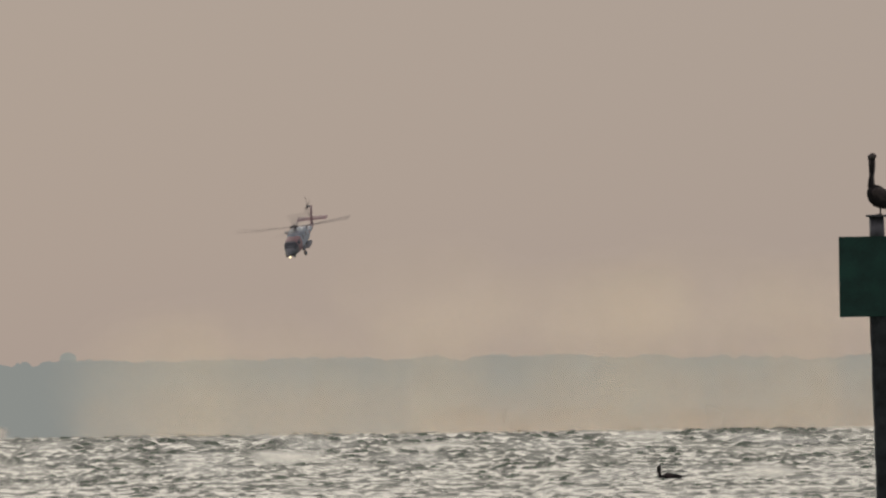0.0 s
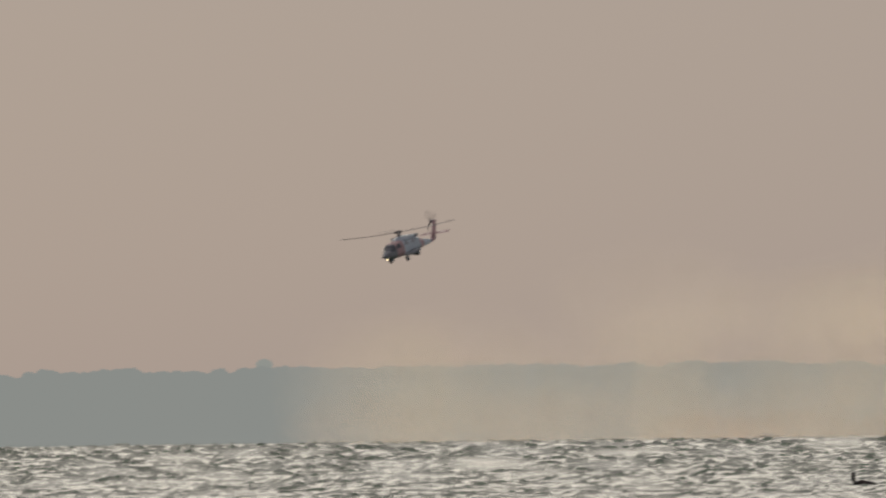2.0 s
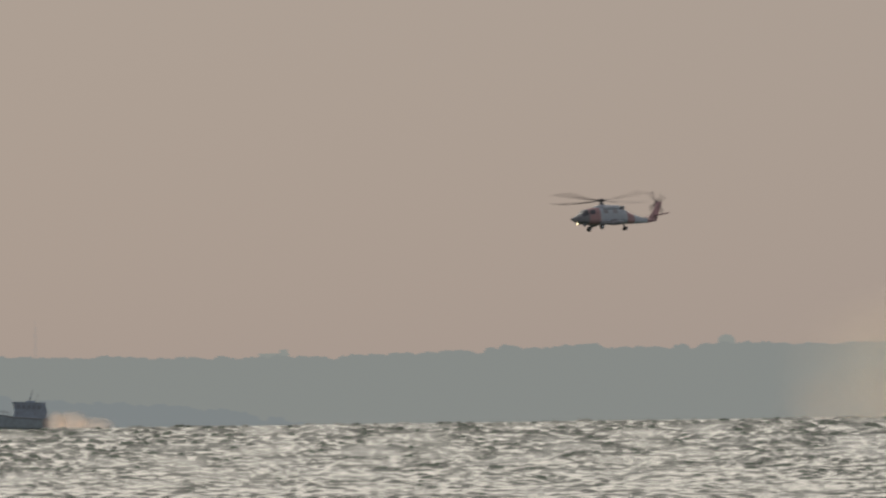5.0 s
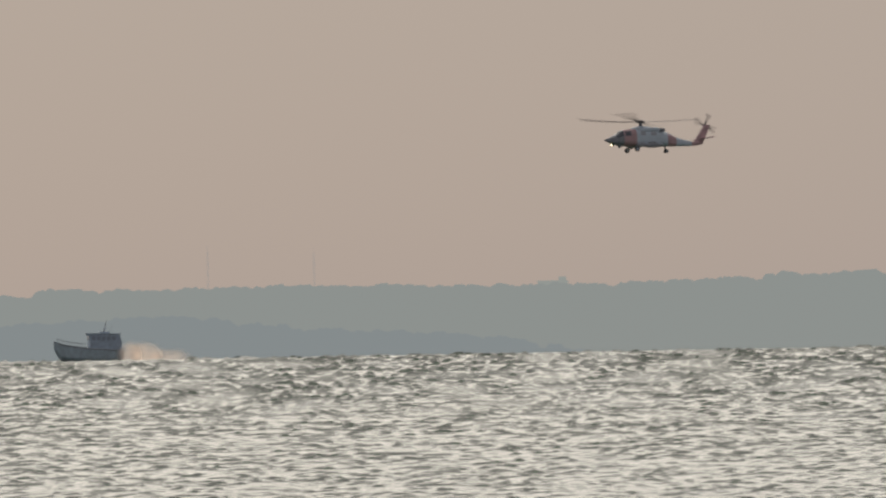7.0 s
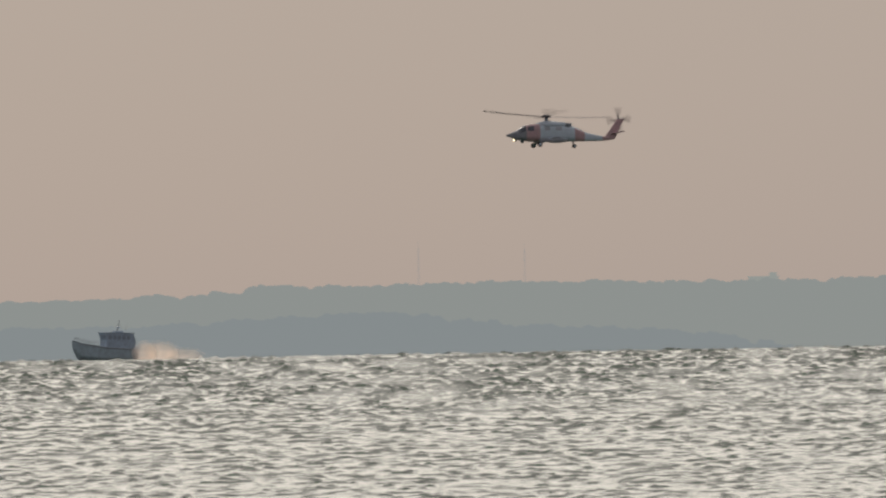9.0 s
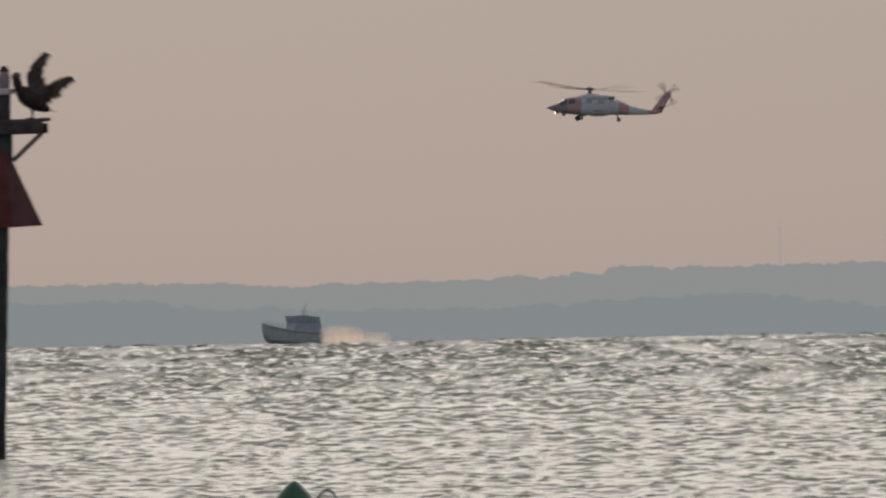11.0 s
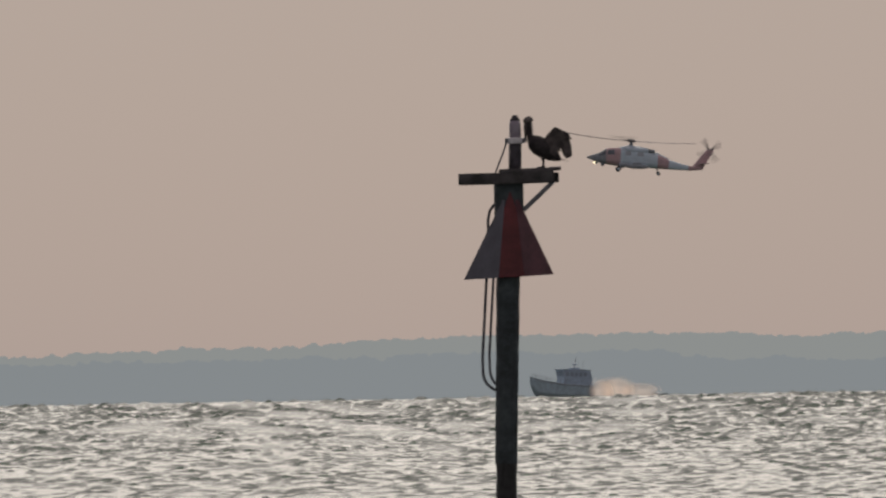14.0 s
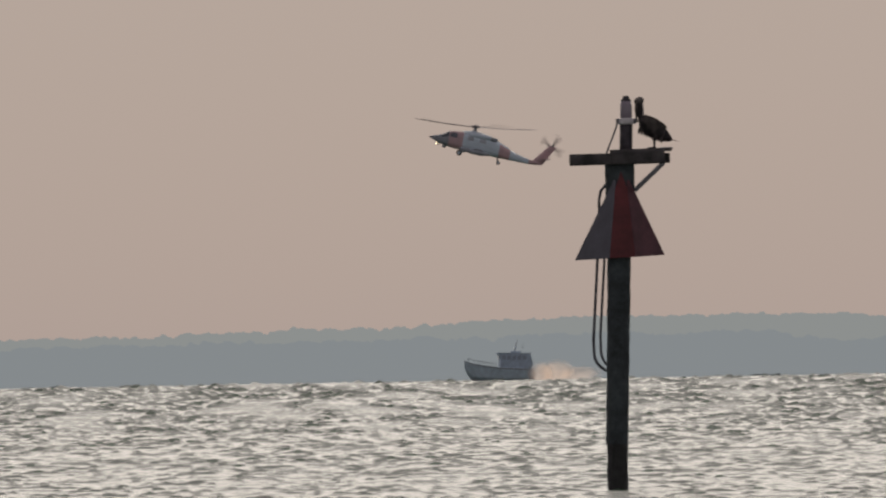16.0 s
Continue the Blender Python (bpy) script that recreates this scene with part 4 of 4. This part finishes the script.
# white drops tinted with warm sunlight, most strongly in the low spray
M_MIST = spray_material("fine_water_mist", (1.0, 0.9, 0.75), 0.24, (2.0, 1.0, 0.5))
M_BANK = spray_material("dense_low_mist", (1.0, 0.84, 0.71), 0.245, (2.2, 1.0, 0.6))
M_SUNBANK = spray_material("sun_tinted_spray", (1.0, 0.72, 0.53), 0.245, (2.5, 1.0, 0.8))
M_WAKE = spray_material("wake_spray", (1.0, 0.85, 0.75), 0.95, (1.0, 1.0, 1.3))


def puff_mesh(name, material):
    """A bulging shell of mist, one unit in radius and shallow in depth."""
    bm = bmesh.new()
    rows = []
    for j in range(1, 11):
        r = j / 10
        rows.append([bm.verts.new((r * math.cos(k * math.pi / 14), -0.3 * (1 - r * r) ** 2, r * math.sin(k * math.pi / 14)))
                     for k in range(28)])
    c = bm.verts.new((0, -0.3, 0))
    for k in range(28):
        bm.faces.new((c, rows[0][k], rows[0][(k + 1) % 28]))
    for a, b in zip(rows, rows[1:]):
        for k in range(28):
            bm.faces.new((a[k], b[k], b[(k + 1) % 28], a[(k + 1) % 28]))
    me = bpy.data.meshes.new(name)
    bm.to_mesh(me)
    bm.free()
    me.materials.append(material)
    for p in me.polygons:
        p.use_smooth = True
    return me


MIST_MESH = puff_mesh("mist", M_MIST)
BANK_MESH = puff_mesh("low_mist", M_BANK)
LOW_MESH = puff_mesh("low_spray", M_SUNBANK)
WAKE_MESH = puff_mesh("wake", M_WAKE)
mists = []


def mist_clouds():
    rng = random.Random(11)
    rows = []
    for i in range(13):                       # dense low bank along the water
        rows.append((940 + i * 125 + rng.uniform(-25, 25), rng.uniform(0, 25), rng.uniform(140, 180), rng.uniform(70, 105) + 4 * i, BANK_MESH))
    for i in range(15):                       # plumes that stand up from it
        rows.append((925 + i * 108 + rng.uniform(-40, 40), rng.uniform(50, 105), rng.uniform(135, 215), rng.uniform(150, 200) + 6 * i, MIST_MESH))
    for i in range(4):                        # upper wisps
        rows.append((1420 + i * 270 + rng.uniform(-60, 60), rng.uniform(205, 240), rng.uniform(220, 290), rng.uniform(90, 125), MIST_MESH))
    for i in range(7):                        # spray close over the water, coloured as if lit by a warm sun
        rows.append((1540 + i * 145 + rng.uniform(-40, 40), rng.uniform(-6, 6), rng.uniform(120, 160), rng.uniform(46, 68), LOW_MESH))
    for i, (u, up, w, h, mesh) in enumerate(rows):
        d = 3720 + i * 16 if mesh is BANK_MESH else 3250 + (i - 13) * 17
        ob = tagged(new("mist_cloud", mesh), "thin pale rotor-blown mist drifting over the water", "mist", "mist clouds", "stuff")
        ob.scale = (w * d / LENS, w * d / LENS * 0.15, h * d / LENS)
        mists.append((ob, u, up, d))


mist_clouds()
wakes = []
for i, (back, up, w, h) in enumerate(((12, 13, 28, 25), (40, 14, 38, 26), (80, 9, 46, 17))):
    ob = tagged(new("wake_spray", WAKE_MESH), "spray thrown up behind the running boat, warm light put into its colour", "spray", "wake spray", "stuff")
    ob.scale = (w * 3600 / LENS, 2.0, h * 3600 / LENS)
    wakes.append((ob, back, up))

# ---- movement ----
# time, shore coordinate, rise over the horizon, distance, heading off the line of sight, nose-up, bank
FLIGHT = [
    (0.0, 1214, 341, 1690, 20, -22, 5), (0.5, 1183, 340, 1677, 24, -22, 5), (1.0, 1148, 342, 1664, 28, -20, 5), (1.5, 1104, 341, 1650, 31, -17, 6),
    (2.0, 1057, 341, 1637, 35, -14, 7), (2.5, 1012, 340, 1624, 38, -10, 7), (3.0, 930, 339, 1611, 41, -7, 8), (3.2, 904, 341, 1606, 42, -6, 8),
    (4.2, 732, 349, 1583, 47, -3, 6), (5.5, 512, 359, 1562, 58, -2.5, 5), (6.0, 404, 363, 1555, 60, -2, 4), (6.5, 284, 366, 1549, 61, -2, 3),
    (7.0, 178, 369, 1543, 63, -1, 3), (7.5, 40, 370, 1537, 65, -1, 3), (8.0, -88, 375, 1531, 68, -0.5, 2), (8.5, -223, 378, 1525, 71, -1, 2),
    (9.0, -360, 380, 1519, 73, -1, 2), (10.1, -660, 394, 1505, 78, 0, 1), (11.3, -1010, 405, 1493, 82, 0, 1), (12.0, -1213, 408, 1490, 84, 0, 0),
    (12.5, -1353, 409, 1490, 85, 0, 0), (13.0, -1491, 407, 1490, 86, 0, 0), (13.5, -1616, 409, 1490, 86, 2, 0), (14.0, -1754, 411, 1490, 86, 4, 0),
    (14.5, -1877, 411, 1490, 86, 8, 0), (15.0, -1996, 410, 1490, 86, 10, 0), (15.5, -2114, 407, 1490, 86, 11, 0), (16.0, -2230, 408, 1490, 86, 12, 0),
]
SAIL = [(0.0, 520), (5.3, -517), (5.5, -556), (6.0, -655), (6.5, -745), (7.0, -820), (7.5, -919), (8.0, -1003), (8.5, -1085), (9.0, -1167), (9.2, -1197),
        (11.3, -1522), (11.5, -1552), (12.0, -1618), (12.5, -1694), (13.0, -1760), (13.5, -1830), (14.0, -1902), (14.5, -1972), (15.0, -2050),
        (15.5, -2128), (16.0, -2206)]
# wing raise and tip bend of the perched pelican: time, near wing, near tip, far wing, far tip
STRETCH = [(0.0, -30, 0, -30, 0, 165), (10.2, -30, 0, -30, 0, 165), (10.5, 20, 0, 20, 0, 90), (10.8, 80, 0, 60, 0, 10), (11.0, 95, -50, 30, -10, 0),
           (11.3, 92, -110, -5, -8, 0), (11.4, 105, -60, 75, -40, 60), (11.5, 116, 0, 112, 0, 130), (11.6, 104, -25, 98, -25, 60), (11.7, 92, -45, 84, -50, 0), (11.9, 76, 55, 70, 45, 0),
           (12.0, 80, -30, 68, -42, 0), (12.1, 88, -95, 80, -90, 0), (12.3, 64, -22, 56, -30, 0), (12.5, 70, 62, 64, 55, 0), (12.7, 78, -45, 70, -52, 0),
           (13.0, 110, -136, 98, -124, 0), (13.25, 104, -134, 94, -124, 0), (13.5, 100, -136, 90, -128, 0), (13.8, 74, -130, 70, -122, 0), (14.0, 48, -128, 42, -122, 0),
           (14.2, 8, -62, 4, -55, 60), (14.35, -12, -20, -14, -20, 120), (14.55, -30, 0, -30, 0, 165), (16.0, -30, 0, -30, 0, 165)]


def wing_pose(side, raised, spread, x, z, out=0.08):
    """The inner wing runs from the shoulder to the rear at raise 0 and straight up at 90."""
    return Matrix.Translation((x, side * out, z)) @ pose(0, 0, 0, 0, 0, 180 - side * spread) @ pose(0, 0, 0, 0, -raised, 0)


def motions():
    walk(water, [(0.0, pose(0, 5, 0)), (16.0, pose(0, -5, 0))])
    walk(heli, [(t, Matrix.Translation(place(u, d, height_at(d, up))) @ pose(0, 0, 0, 0, 0, 270 - off) @ pose(0, 0, 0, bank, -nose, 0))
                for t, u, up, d, off, nose, bank in FLIGHT])
    steps = range(0, 481)
    tilt = [float(np.interp(i / FPS, [0, 3, 6, 12.5, 14, 15, 16], [-9, -7, -5, -5, -2, 3, 6])) for i in steps]
    walk(rotor, [(i / FPS, pose(1.25, 0, 2.05, 0, tilt[i], 0) @ pose(0, 0, 0, 0, 0, 10 + 51.6 * i)) for i in steps])
    walk(tail_rotor, [(i / FPS, pose(-8.65, -0.55, 1.39, 90, 0, 0) @ pose(0, 0, 0, 0, 0, 79.0 * i)) for i in steps])
    walk(boat, [(t, Matrix.Translation(place(u, 3600, 0.2)) @ pose(0, 0, 0, 0, -1.5 + 0.6 * math.sin(t * 2.1), 180 + float(np.interp(t, [0, 5.5, 8, 9.2, 11.3, 13.5, 15.2, 16], [4, 4, 14, 32, 38, 36, 28, 12])))) for t, u in SAIL])
    for k, (ob, back, up) in enumerate(wakes):
        walk(ob, [(t, Matrix.Translation(place(u + 60 + back, 3590 + 4 * k, height_at(3600, up - 12 + 2 * math.sin(3.1 * t + k))))
                   @ pose(0, 0, 0, 0, 4 * math.sin(1.7 * t + 2 * k), 0)) for t, u in SAIL])
    for k, (ob, u, up, d) in enumerate(mists):
        walk(ob, [(t, Matrix.Translation(place(u + (22 + 4 * (k % 3)) * t, d, height_at(d, up - 5)))) for t in (0.0, 4.0, 16.0)])
    walk(flyer, [(t, Matrix.Translation(place(2166 - 225 * (t - 1.0), 940, height_at(940, 478 + 40 * min(max(t - 1.0, 0), 0.5)))) @ pose(0, 0, 0, 0, 0, 186)) for t in (0.0, 1.0, 1.25, 1.5, 16.0)])
    for w, tip, side in flyer_wings:
        rows, tips = [], []
        for i in range(161):
            ph = math.cos(2 * math.pi * (i / 10 - 0.95) / 0.4)
            rows.append((i / 10, Matrix.Translation((0.1, side * 0.08, 0.36)) @ pose(0, 0, 0, 0, 0, side * 95) @ pose(0, 0, 0, 0, 55 * ph, 0) @ pose(0, 0, 0, 80 * side, 0, 0)))
            tips.append((i / 10, pose(0.3, 0, -0.09, 0, 12 * ph, 0)))
        walk(w, rows)
        walk(tip, tips)
    # the neck drawn in while the wings beat, raised afterwards
    walk(perched_neck, [(t, Matrix.Translation((0.12 - 0.09 * k, 0, 0.3 - 0.1 * k)) @ pose(0, 0, 0, 0, 20 * k, 0) @ Matrix.Translation((-0.12, 0, -0.3)))
                        for t, k in ((0.0, 0.0), (10.2, 0.0), (11.0, 0.5), (11.5, 0.4), (12.0, 0.5), (12.5, 0.45), (13.0, 1.05), (13.5, 0.55), (14.0, 0.0), (16.0, 0.0))])
    for w, tip, side in perched_wings:
        near = side > 0
        walk(w, [(t, wing_pose(side, a if near else c, 10 if a > 0 else 2, 0.03 + 0.07 * f / 165, 0.32 + 0.14 * f / 165)) for t, a, b, c, d, f in STRETCH])
        walk(tip, [(t, pose(0.3, 0.014 * side, -0.09, 0, 0, -f * side) @ pose(0, 0, 0, 0, -(b if near else d), 0)) for t, a, b, c, d, f in STRETCH])
    walk(swimmer, [(t / 2, stand(1862 - 1.0 * t, 352, -0.09 + 0.02 * math.sin(t * 1.1) - 0.21 * math.exp(-((t / 2 - 0.95) / 0.62) ** 4)) @ pose(0, 0, 0, 0, 3 * math.sin(t * 0.9), 180)) for t in [k / 4 for k in range(16)] + list(range(4, 33))])
    walk(green_buoy, [(t / 2, stand(-1475, 112, 0.02 * math.sin(t * 0.8)) @ pose(0, 0, 0, 2 * math.sin(t * 0.5), 3 * math.sin(t * 0.7), 0)) for t in range(33)])


motions()
